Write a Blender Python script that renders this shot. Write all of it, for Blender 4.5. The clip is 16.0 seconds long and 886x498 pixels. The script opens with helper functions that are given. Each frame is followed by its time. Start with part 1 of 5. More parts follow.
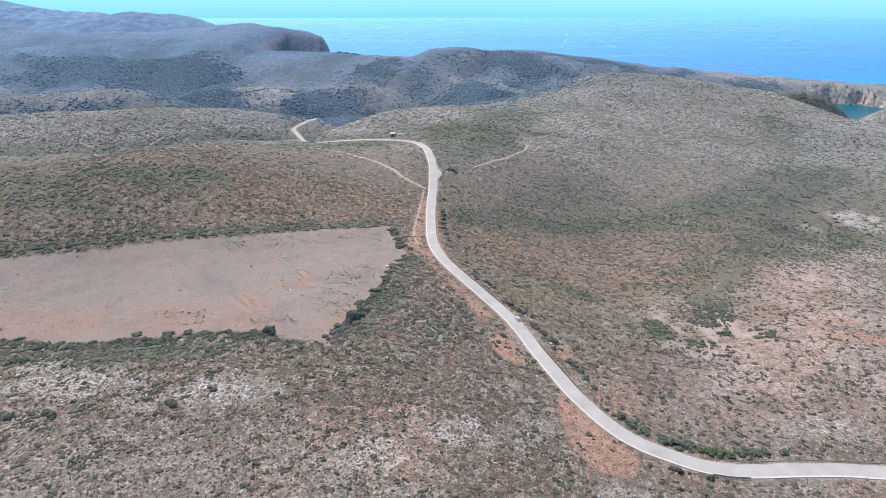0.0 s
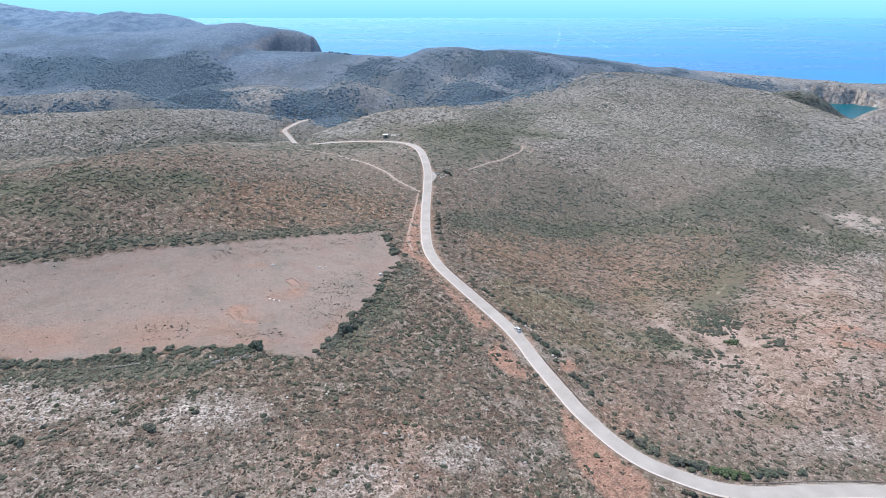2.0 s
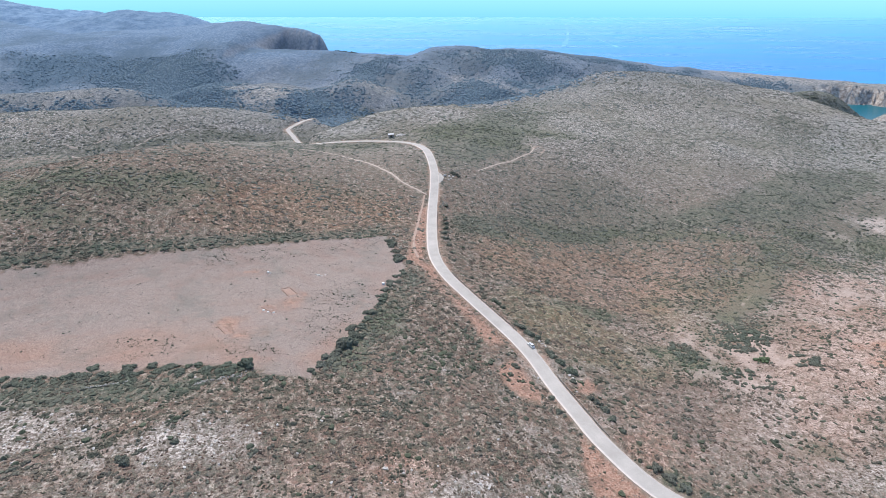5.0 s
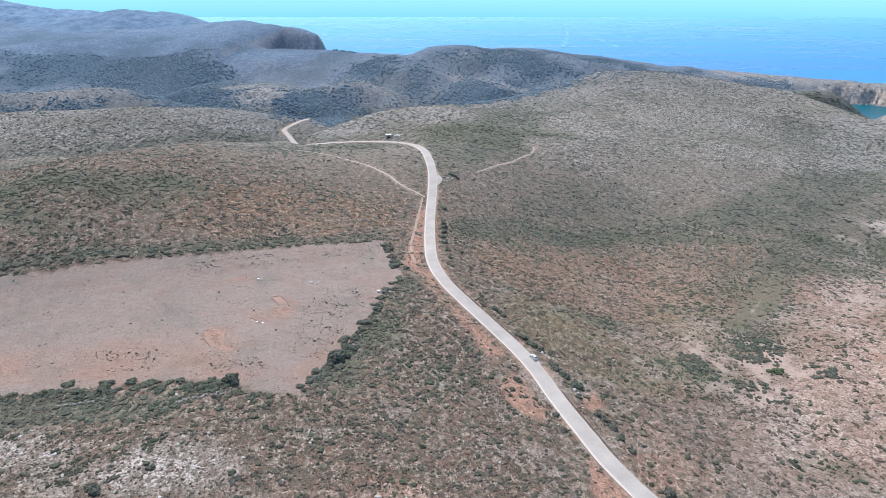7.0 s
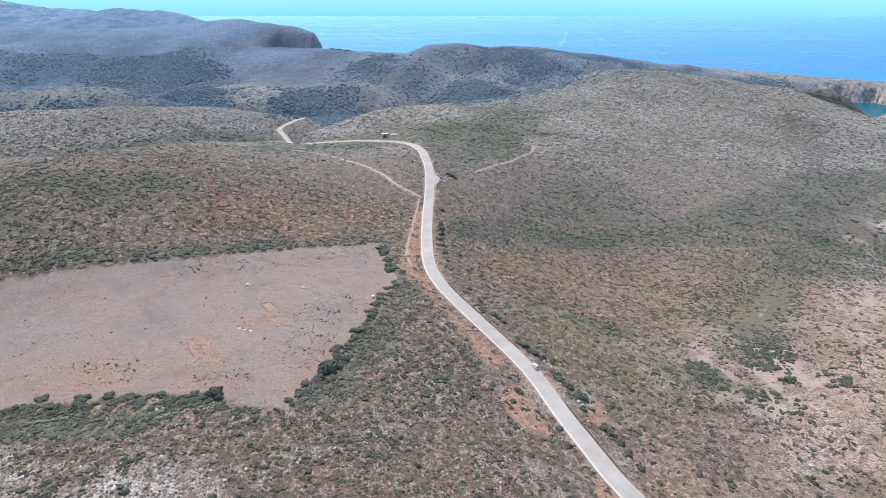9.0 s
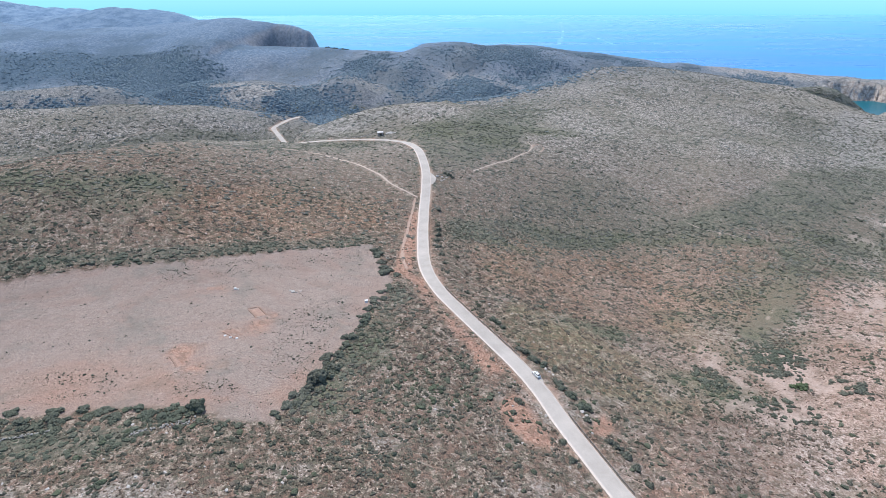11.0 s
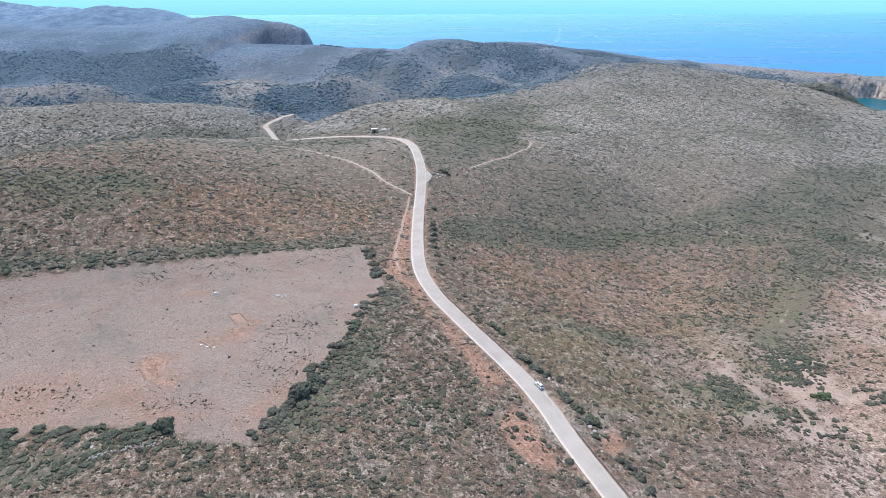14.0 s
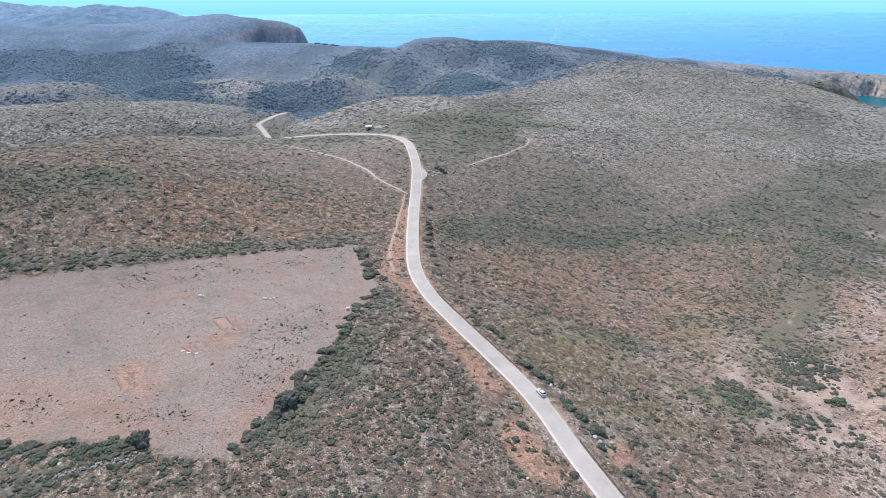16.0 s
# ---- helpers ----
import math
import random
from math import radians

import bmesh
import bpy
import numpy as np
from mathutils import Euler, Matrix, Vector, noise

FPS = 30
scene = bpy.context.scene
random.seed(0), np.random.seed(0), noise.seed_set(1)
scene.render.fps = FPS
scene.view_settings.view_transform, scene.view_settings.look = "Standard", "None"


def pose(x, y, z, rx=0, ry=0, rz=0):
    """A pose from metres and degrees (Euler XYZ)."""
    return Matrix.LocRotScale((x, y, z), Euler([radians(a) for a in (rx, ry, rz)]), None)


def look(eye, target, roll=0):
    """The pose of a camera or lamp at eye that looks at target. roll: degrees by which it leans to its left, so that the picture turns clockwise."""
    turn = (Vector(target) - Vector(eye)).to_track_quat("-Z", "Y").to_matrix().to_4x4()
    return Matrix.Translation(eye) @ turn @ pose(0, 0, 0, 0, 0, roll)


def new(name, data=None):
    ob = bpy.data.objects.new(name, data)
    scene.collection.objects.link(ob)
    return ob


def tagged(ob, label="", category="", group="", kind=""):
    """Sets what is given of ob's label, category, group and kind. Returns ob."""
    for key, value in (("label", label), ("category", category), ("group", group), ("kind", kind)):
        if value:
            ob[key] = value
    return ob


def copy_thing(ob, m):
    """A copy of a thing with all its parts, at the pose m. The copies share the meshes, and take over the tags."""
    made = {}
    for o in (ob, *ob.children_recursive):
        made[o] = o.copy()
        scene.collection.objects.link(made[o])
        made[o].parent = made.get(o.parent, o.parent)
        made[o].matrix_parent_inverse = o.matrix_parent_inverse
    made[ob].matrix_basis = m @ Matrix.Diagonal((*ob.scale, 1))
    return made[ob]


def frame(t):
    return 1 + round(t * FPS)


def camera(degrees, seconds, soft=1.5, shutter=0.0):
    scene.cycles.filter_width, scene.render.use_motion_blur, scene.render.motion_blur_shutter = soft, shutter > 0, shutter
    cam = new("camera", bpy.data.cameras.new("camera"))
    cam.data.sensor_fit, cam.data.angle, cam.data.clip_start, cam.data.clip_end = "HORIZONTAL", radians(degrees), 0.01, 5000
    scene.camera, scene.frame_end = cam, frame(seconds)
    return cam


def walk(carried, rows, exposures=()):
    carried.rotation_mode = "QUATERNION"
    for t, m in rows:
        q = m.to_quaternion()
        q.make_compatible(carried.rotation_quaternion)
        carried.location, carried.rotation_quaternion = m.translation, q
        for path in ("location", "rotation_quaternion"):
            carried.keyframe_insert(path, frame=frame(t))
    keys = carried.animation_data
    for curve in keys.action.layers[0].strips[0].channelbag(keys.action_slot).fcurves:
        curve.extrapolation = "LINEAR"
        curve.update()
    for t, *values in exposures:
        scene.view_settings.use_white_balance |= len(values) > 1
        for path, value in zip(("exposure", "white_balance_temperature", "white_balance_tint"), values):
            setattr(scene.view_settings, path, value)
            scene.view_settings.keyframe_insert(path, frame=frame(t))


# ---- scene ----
cam = camera(75.75, 16.0, 0.5)
walk(cam, [
    (0.0, pose(0.00, 0.00, 135.00, 65.500, -0.000, 0.000)),
    (0.5, pose(-0.43, 2.95, 134.58, 65.497, 0.015, -0.282)),
    (1.0, pose(-0.80, 5.87, 134.18, 65.510, -0.010, -0.514)),
    (1.5, pose(-1.07, 8.75, 133.76, 65.508, 0.014, -0.687)),
    (2.0, pose(-1.24, 11.63, 133.27, 65.516, -0.004, -0.738)),
    (2.5, pose(-1.35, 14.56, 132.67, 65.521, -0.016, -0.749)),
    (3.0, pose(-1.47, 17.55, 131.96, 65.537, -0.044, -0.626)),
    (3.5, pose(-1.63, 20.64, 131.16, 65.541, -0.035, -0.461)),
    (4.0, pose(-1.73, 23.67, 130.31, 65.556, -0.086, -0.179)),
    (4.2, pose(-1.72, 24.86, 130.00, 65.524, -0.096, -0.108)),
    (6.5, pose(-1.16, 38.44, 126.97, 65.527, -0.053, 0.004)),
    (7.0, pose(-1.03, 41.07, 126.45, 65.527, -0.051, -0.105)),
    (7.5, pose(-0.88, 43.64, 125.91, 65.519, -0.045, -0.183)),
    (8.0, pose(-0.75, 46.11, 125.27, 65.495, -0.036, -0.214)),
    (8.5, pose(-0.63, 48.57, 124.55, 65.485, -0.027, -0.260)),
    (9.0, pose(-0.50, 50.97, 123.75, 65.476, -0.003, -0.309)),
    (11.5, pose(0.37, 62.67, 119.62, 65.438, 0.062, -0.661)),
    (12.0, pose(0.58, 64.96, 118.71, 65.433, 0.081, -0.741)),
    (12.5, pose(0.77, 67.31, 117.70, 65.433, 0.120, -0.795)),
    (13.0, pose(0.90, 69.66, 116.67, 65.436, 0.118, -0.842)),
    (13.5, pose(1.01, 71.97, 115.61, 65.439, 0.141, -0.870)),
    (14.0, pose(1.17, 74.19, 114.53, 65.423, 0.147, -0.899)),
    (14.5, pose(1.32, 76.45, 113.45, 65.417, 0.176, -1.033)),
    (15.0, pose(1.43, 78.60, 112.39, 65.440, 0.163, -1.073)),
    (15.5, pose(1.56, 80.81, 111.38, 65.423, 0.166, -1.161)),
    (16.0, pose(1.65, 82.94, 110.39, 65.422, 0.180, -1.259)),
])

# ---- sky and sun ----
SUN_AZ, SUN_EL = radians(-24), radians(56)
world = bpy.data.worlds.new("sky")
scene.world = world
world.use_nodes = True
wn, wl = world.node_tree.nodes, world.node_tree.links
wn.clear()
sky = wn.new("ShaderNodeTexSky")
sky.sky_type, sky.sun_disc = "NISHITA", False
sky.sun_elevation, sky.sun_rotation = SUN_EL, SUN_AZ
sky.altitude, sky.dust_density, sky.ozone_density = 100, 0.6, 3.0
wbg, wout = wn.new("ShaderNodeBackground"), wn.new("ShaderNodeOutputWorld")
wbg.inputs["Strength"].default_value = 0.15
# beyond the sea's edge the air is one pale blue haze
wtc, wsep, wmap = wn.new("ShaderNodeTexCoord"), wn.new("ShaderNodeSeparateXYZ"), wn.new("ShaderNodeMapRange")
wl.new(wtc.outputs["Generated"], wsep.inputs[0])
wl.new(wsep.outputs[2], wmap.inputs[0])
for k, value in enumerate((0.0, 0.05, 1.0, 0.0)):
    wmap.inputs[k + 1].default_value = value
hazy = wn.new("ShaderNodeValToRGB")
wlow = wn.new("ShaderNodeMapRange")
for k, value in enumerate((-0.044, 0.0, 0.0, 1.0)):
    wlow.inputs[k + 1].default_value = value
wl.new(wsep.outputs[2], wlow.inputs[0])
wl.new(wlow.outputs[0], hazy.inputs[0])
hazy.color_ramp.elements[0].color, hazy.color_ramp.elements[1].color = (0.215, 0.63, 0.85, 1), (0.37, 0.82, 0.91, 1)
wmul = wn.new("ShaderNodeMix")
wmul.data_type, wmul.blend_type = "RGBA", "MULTIPLY"
wmul.inputs[0].default_value = 1.0
wmul.inputs[7].default_value = (6, 6, 6, 1)
wl.new(hazy.outputs[0], wmul.inputs[6])
wmix = wn.new("ShaderNodeMix")
wmix.data_type = "RGBA"
wl.new(wmap.outputs[0], wmix.inputs[0])
wl.new(sky.outputs[0], wmix.inputs[6])
wl.new(wmul.outputs[2], wmix.inputs[7])
wl.new(wmix.outputs[2], wbg.inputs[0])
wl.new(wbg.outputs[0], wout.inputs[0])

sun = new("sun", bpy.data.lights.new("sun", "SUN"))
sun.data.energy, sun.data.angle, sun.data.color = 3.3, radians(0.6), (1.0, 0.965, 0.92)
SUN_WAY = Vector((math.sin(SUN_AZ) * math.cos(SUN_EL), math.cos(SUN_AZ) * math.cos(SUN_EL), math.sin(SUN_EL)))
sun.matrix_world = look(SUN_WAY * 500, (0, 0, 0))
scene.view_settings.exposure = 0.42


# ---- materials ----
def material(name):
    m = bpy.data.materials.new(name)
    m.use_nodes = True
    nt = m.node_tree
    return m, nt, nt.nodes["Principled BSDF"]


def node(nt, kind, **inputs):
    n = nt.nodes.new(kind)
    for key, value in inputs.items():
        n.inputs[key.replace("_", " ")].default_value = value
    return n


def place(nt):
    return nt.nodes.new("ShaderNodeNewGeometry").outputs["Position"]


def noise_tex(nt, scale, detail=4.0, rough=0.55, vec=None):
    n = node(nt, "ShaderNodeTexNoise", Scale=scale, Detail=detail, Roughness=rough)
    nt.links.new(vec if vec is not None else place(nt), n.inputs["Vector"])
    return n.outputs["Fac"]


def ramp(nt, fac, stops):
    r = nt.nodes.new("ShaderNodeValToRGB")
    el = r.color_ramp.elements
    while len(el) < len(stops):
        el.new(0.5)
    for e, (p, c) in zip(el, stops):
        e.position, e.color = p, (*c, 1) if len(c) == 3 else c
    nt.links.new(fac, r.inputs[0])
    return r.outputs[0]


def mix(nt, fac, a, b, kind="MIX"):
    m = nt.nodes.new("ShaderNodeMix")
    m.data_type, m.blend_type = "RGBA", kind
    for value, socket in ((fac, m.inputs[0]), (a, m.inputs[6]), (b, m.inputs[7])):
        if isinstance(value, (int, float)):
            socket.default_value = value
        elif isinstance(value, tuple):
            socket.default_value = (*value, 1)
        else:
            nt.links.new(value, socket)
    return m.outputs[2]


def maths(nt, op, a, b=0.0):
    m = nt.nodes.new("ShaderNodeMath")
    m.operation = op
    for value, socket in ((a, m.inputs[0]), (b, m.inputs[1])):
        if isinstance(value, (int, float)):
            socket.default_value = value
        else:
            nt.links.new(value, socket)
    return m.outputs[0]


def bump(nt, bsdf, height, strength, distance):
    b = node(nt, "ShaderNodeBump", Strength=strength, Distance=distance)
    nt.links.new(height, b.inputs["Height"])
    nt.links.new(b.outputs[0], bsdf.inputs["Normal"])


def ground_material():
    """Stony Mediterranean soil. Attribute cover: field loam, rust-red earth, green turf, far hillside; attribute bare:
    pale stones, rock, trodden dust, painted blue haze.
    """
    m, nt, bsdf = material("soil")
    sets = []
    for name in ("cover", "bare", "growth", "tint"):
        att = nt.nodes.new("ShaderNodeAttribute")
        att.attribute_name = name
        sep = nt.nodes.new("ShaderNodeSeparateColor")
        nt.links.new(att.outputs["Color"], sep.inputs[0])
        sets.append((sep.outputs, att.outputs["Alpha"]))
    (cover, far_mask), (bare, haze_mask), (growth, sandy), (tint, tint_d) = sets
    fine, mid, broad = noise_tex(nt, 1.9, 5, 0.8), noise_tex(nt, 0.17, 5, 0.6), noise_tex(nt, 0.035, 4)
    # gritty soil with dry grass, mats of brown heath and grey-green cushion plants, pale stones showing between
    soil = ramp(nt, fine, [(0.39, (0.09, 0.064, 0.05)), (0.47, (0.22, 0.162, 0.126)), (0.54, (0.39, 0.302, 0.244)), (0.62, (0.66, 0.57, 0.49))])
    straw = ramp(nt, noise_tex(nt, 2.6, 5, 0.8), [(0.39, (0.12, 0.096, 0.072)), (0.48, (0.285, 0.23, 0.175)), (0.60, (0.56, 0.48, 0.385))])
    soil = mix(nt, ramp(nt, noise_tex(nt, 0.5, 6, 0.7), [(0.46, (0, 0, 0)), (0.55, (0.9, 0.9, 0.9))]), soil, straw)
    speck = ramp(nt, noise_tex(nt, 3.4, 4, 0.75), [(0.38, (0.5, 0.5, 0.5)), (0.5, (1.0, 1.0, 1.0)), (0.61, (1.9, 1.82, 1.7))])
    for scale, shift, low, tone in ((0.31, 0.0, 0.485, (0.178, 0.115, 0.088)), (0.42, 61.0, 0.50, (0.10, 0.097, 0.072)), (0.75, 23.0, 0.505, (0.112, 0.09, 0.071))):
        moved = nt.nodes.new("ShaderNodeVectorMath")
        moved.inputs[1].default_value = (shift, -shift, 0)
        nt.links.new(place(nt), moved.inputs[0])
        mat_edge = ramp(nt, noise_tex(nt, scale, 7, 0.72, moved.outputs[0]), [(low, (0, 0, 0)), (low + 0.045, (0.88, 0.88, 0.88))])
        soil = mix(nt, mat_edge, soil, mix(nt, 1.0, speck, tone, "MULTIPLY"))
    cushion = ramp(nt, noise_tex(nt, 0.42, 7, 0.72), [(0.5, (0, 0, 0)), (0.56, (1, 1, 1))])
    cushion_tone = mix(nt, 1.0, speck, ramp(nt, noise_tex(nt, 0.2, 4), [(0.4, (0.085, 0.088, 0.066)), (0.6, (0.135, 0.106, 0.083))]), "MULTIPLY")
    for mask, tone in ((tint[0], (1.18, 1.03, 0.94)), (tint[1], (0.95, 1.0, 0.85)), (tint[2], (0.72, 0.68, 0.68)), (tint_d, (1.27, 1.11, 1.07))):
        soil = mix(nt, mask, soil, mix(nt, 1.0, soil, tone, "MULTIPLY"))
    pale = ramp(nt, noise_tex(nt, 1.3, 6, 0.75), [(0.39, (0.12, 0.096, 0.08)), (0.47, (0.31, 0.26, 0.222)), (0.54, (0.52, 0.455, 0.40)), (0.62, (0.78, 0.71, 0.645))])
    loam = ramp(nt, noise_tex(nt, 2.2, 6, 0.8), [(0.34, (0.185, 0.14, 0.115)), (0.47, (0.285, 0.222, 0.188)), (0.56, (0.365, 0.297, 0.256)), (0.70, (0.49, 0.42, 0.37))])
    rows = nt.nodes.new("ShaderNodeMapping")
    rows.inputs["Rotation"].default_value, rows.inputs["Scale"].default_value = (0, 0, -0.42), (0.012, 0.075, 1)
    nt.links.new(place(nt), rows.inputs[0])
    band = noise_tex(nt, 1.0, 5, 0.6, rows.outputs[0])
    loam = mix(nt, ramp(nt, band, [(0.46, (0, 0, 0)), (0.62, (0.6, 0.6, 0.6))]), loam, (0.31, 0.22, 0.182))
    loam = mix(nt, ramp(nt, noise_tex(nt, 0.06, 6, 0.7), [(0.5, (0, 0, 0)), (0.66, (0.6, 0.6, 0.6))]), loam, (0.205, 0.195, 0.168))
    loam = mix(nt, 1.0, loam, ramp(nt, noise_tex(nt, 3.0, 4, 0.8), [(0.36, (0.7, 0.7, 0.7)), (0.5, (1, 1, 1)), (0.66, (1.28, 1.26, 1.24))]), "MULTIPLY")
    for mask, tone in ((tint[0], (1.08, 0.93, 0.86)), (tint[2], (0.94, 0.94, 0.94))):
        loam = mix(nt, mask, loam, mix(nt, 1.0, loam, tone, "MULTIPLY"))
    rust = ramp(nt, fine, [(0.36, (0.18, 0.09, 0.062)), (0.48, (0.365, 0.20, 0.14)), (0.60, (0.56, 0.38, 0.29))])
    rust = mix(nt, maths(nt, "MULTIPLY", cushion, 0.55), rust, mix(nt, 1.0, speck, (0.15, 0.105, 0.08), "MULTIPLY"))
    turf = ramp(nt, fine, [(0.38, (0.062, 0.068, 0.046)), (0.5, (0.128, 0.135, 0.09)), (0.64, (0.275, 0.255, 0.19))])
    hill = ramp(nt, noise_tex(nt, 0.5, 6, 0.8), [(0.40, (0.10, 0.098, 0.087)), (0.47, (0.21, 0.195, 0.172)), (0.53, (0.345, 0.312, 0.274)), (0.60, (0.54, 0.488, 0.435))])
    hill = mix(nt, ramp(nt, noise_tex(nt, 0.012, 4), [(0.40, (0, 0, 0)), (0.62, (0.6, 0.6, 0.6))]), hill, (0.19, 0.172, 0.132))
    # distant slopes: aerial haze is put into the base colour as blue
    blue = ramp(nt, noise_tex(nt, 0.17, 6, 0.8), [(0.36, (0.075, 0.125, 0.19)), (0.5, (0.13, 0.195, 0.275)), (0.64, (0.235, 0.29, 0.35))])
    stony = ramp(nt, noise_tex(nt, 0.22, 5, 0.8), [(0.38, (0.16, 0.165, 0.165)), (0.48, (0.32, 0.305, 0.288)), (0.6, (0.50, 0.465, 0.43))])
    blue = mix(nt, ramp(nt, noise_tex(nt, 0.011, 5, 0.6), [(0.5, (0, 0, 0)), (0.6, (0.6, 0.6, 0.6))]), blue, mix(nt, haze_mask, stony, blue))
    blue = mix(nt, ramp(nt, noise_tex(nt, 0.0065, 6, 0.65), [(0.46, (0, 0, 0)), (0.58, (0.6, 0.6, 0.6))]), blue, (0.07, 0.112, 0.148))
    hill = mix(nt, haze_mask, hill, blue)
    knoll = ramp(nt, noise_tex(nt, 0.24, 7, 0.7), [(0.49, (0, 0, 0)), (0.55, (1, 1, 1))])
    knoll_tone = ramp(nt, noise_tex(nt, 0.05, 4), [(0.38, (0.078, 0.088, 0.068)), (0.62, (0.135, 0.118, 0.095))])
    hill = mix(nt, maths(nt, "MULTIPLY", knoll, 0.6), hill, mix(nt, haze_mask, knoll_tone, blue))
    rock = ramp(nt, noise_tex(nt, 0.16, 6, 0.7), [(0.35, (0.22, 0.18, 0.155)), (0.5, (0.46, 0.39, 0.335)), (0.65, (0.66, 0.60, 0.54))])
    dust = ramp(nt, fine, [(0.3, (0.36, 0.275, 0.215)), (0.7, (0.52, 0.425, 0.345))])
    # land beyond 1250 m fades into painted blue haze
    sep = nt.nodes.new("ShaderNodeSeparateXYZ")
    nt.links.new(place(nt), sep.inputs[0])
    remote_haze = node(nt, "ShaderNodeMapRange", From_Min=1250.0, From_Max=2200.0, To_Max=0.85)
    nt.links.new(sep.outputs[1], remote_haze.inputs[0])
    hill = mix(nt, remote_haze.outputs[0], hill, ramp(nt, noise_tex(nt, 0.035, 7, 0.72), [(0.4, (0.125, 0.215, 0.325)), (0.5, (0.185, 0.29, 0.42)), (0.62, (0.26, 0.37, 0.49))]))
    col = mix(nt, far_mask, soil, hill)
    # dark green maquis floor; it also darkens hollows in place of shade
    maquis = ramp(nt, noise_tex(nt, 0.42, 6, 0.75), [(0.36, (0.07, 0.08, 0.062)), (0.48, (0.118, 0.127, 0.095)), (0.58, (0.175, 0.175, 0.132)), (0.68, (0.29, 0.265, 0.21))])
    # floor of the far woods, its dark green blued with painted haze
    wood_haze = ramp(nt, noise_tex(nt, 0.2, 6, 0.75), [(0.38, (0.045, 0.082, 0.118)), (0.5, (0.072, 0.12, 0.163)), (0.64, (0.12, 0.172, 0.215))])
    col = mix(nt, growth[2], col, mix(nt, maths(nt, "MULTIPLY", knoll, 0.55), stony, knoll_tone))
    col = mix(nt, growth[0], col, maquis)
    col = mix(nt, growth[1], col, wood_haze)
    pale = mix(nt, maths(nt, "MULTIPLY", cushion, 0.7), pale, cushion_tone)
    pale = mix(nt, tint_d, pale, mix(nt, 1.0, pale, (1.16, 1.06, 1.02), "MULTIPLY"))
    sand = ramp(nt, noise_tex(nt, 1.0, 5, 0.7), [(0.35, (0.36, 0.28, 0.235)), (0.65, (0.56, 0.465, 0.40))])
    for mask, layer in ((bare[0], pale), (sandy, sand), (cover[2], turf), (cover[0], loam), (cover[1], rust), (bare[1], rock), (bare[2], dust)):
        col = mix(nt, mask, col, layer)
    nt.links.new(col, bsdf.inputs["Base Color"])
    bsdf.inputs["Roughness"].default_value = 0.95
    bsdf.inputs["Specular IOR Level"].default_value = 0.1
    bump(nt, bsdf, maths(nt, "ADD", maths(nt, "ADD", fine, maths(nt, "MULTIPLY", cushion, 0.5)), maths(nt, "MULTIPLY", mid, 1.5)), 0.6, 0.4)
    return m


def plain_material(name, dark, light, scale, rough=0.9, metal=0.0, relief=0.05, spec=0.3):
    """One stuff, mottled between two tones."""
    m, nt, bsdf = material(name)
    n = noise_tex(nt, scale, 5, 0.65)
    info = nt.nodes.new("ShaderNodeObjectInfo")
    col = ramp(nt, n, [(0.3, dark), (0.7, light)])
    col = mix(nt, 1.0, col, ramp(nt, info.outputs["Random"], [(0.0, (0.82, 0.82, 0.82)), (1.0, (1.12, 1.12, 1.12))]), "MULTIPLY")
    nt.links.new(col, bsdf.inputs["Base Color"])
    bsdf.inputs["Roughness"].default_value, bsdf.inputs["Metallic"].default_value, bsdf.inputs["Specular IOR Level"].default_value = rough, metal, spec
    if relief:
        bump(nt, bsdf, n, 0.5, relief)
    return m


def shrub_material(name, stops, gloss=0.15, ripe=(0.175, 0.125, 0.098), green=(0.095, 0.106, 0.074), relief=1.0, toned=False):
    m, nt, bsdf = material(name)
    geo = nt.nodes.new("ShaderNodeNewGeometry")
    fac = geo.outputs["Random Per Island"]
    if toned:
        att = nt.nodes.new("ShaderNodeAttribute")
        att.attribute_name = "tone"
        fac = maths(nt, "ADD", maths(nt, "MULTIPLY", att.outputs["Fac"], 0.72), maths(nt, "MULTIPLY", fac, 0.28))
    tint = ramp(nt, fac, stops)
    for scale, shift, tone in ((0.045, 0.0, ripe), (0.03, 37.0, green)):
        moved = nt.nodes.new("ShaderNodeVectorMath")
        moved.inputs[1].default_value = (shift, shift, 0)
        nt.links.new(place(nt), moved.inputs[0])
        patch = noise_tex(nt, scale, 4, 0.6, moved.outputs[0])
        tint = mix(nt, ramp(nt, patch, [(0.47, (0, 0, 0)), (0.6, (0.65, 0.65, 0.65))]), tint, tone)
    leafy = noise_tex(nt, 3.2, 4, 0.7)
    col = mix(nt, 1.0, tint, ramp(nt, leafy, [(0.32, (0.45, 0.45, 0.45)), (0.53, (0.95, 0.95, 0.95)), (0.75, (1.5, 1.45, 1.38))]), "MULTIPLY")
    nt.links.new(col, bsdf.inputs["Base Color"])
    bsdf.inputs["Roughness"].default_value = 0.8
    bsdf.inputs["Specular IOR Level"].default_value = gloss
    if relief:
        bump(nt, bsdf, leafy, relief, 0.3)
    return m


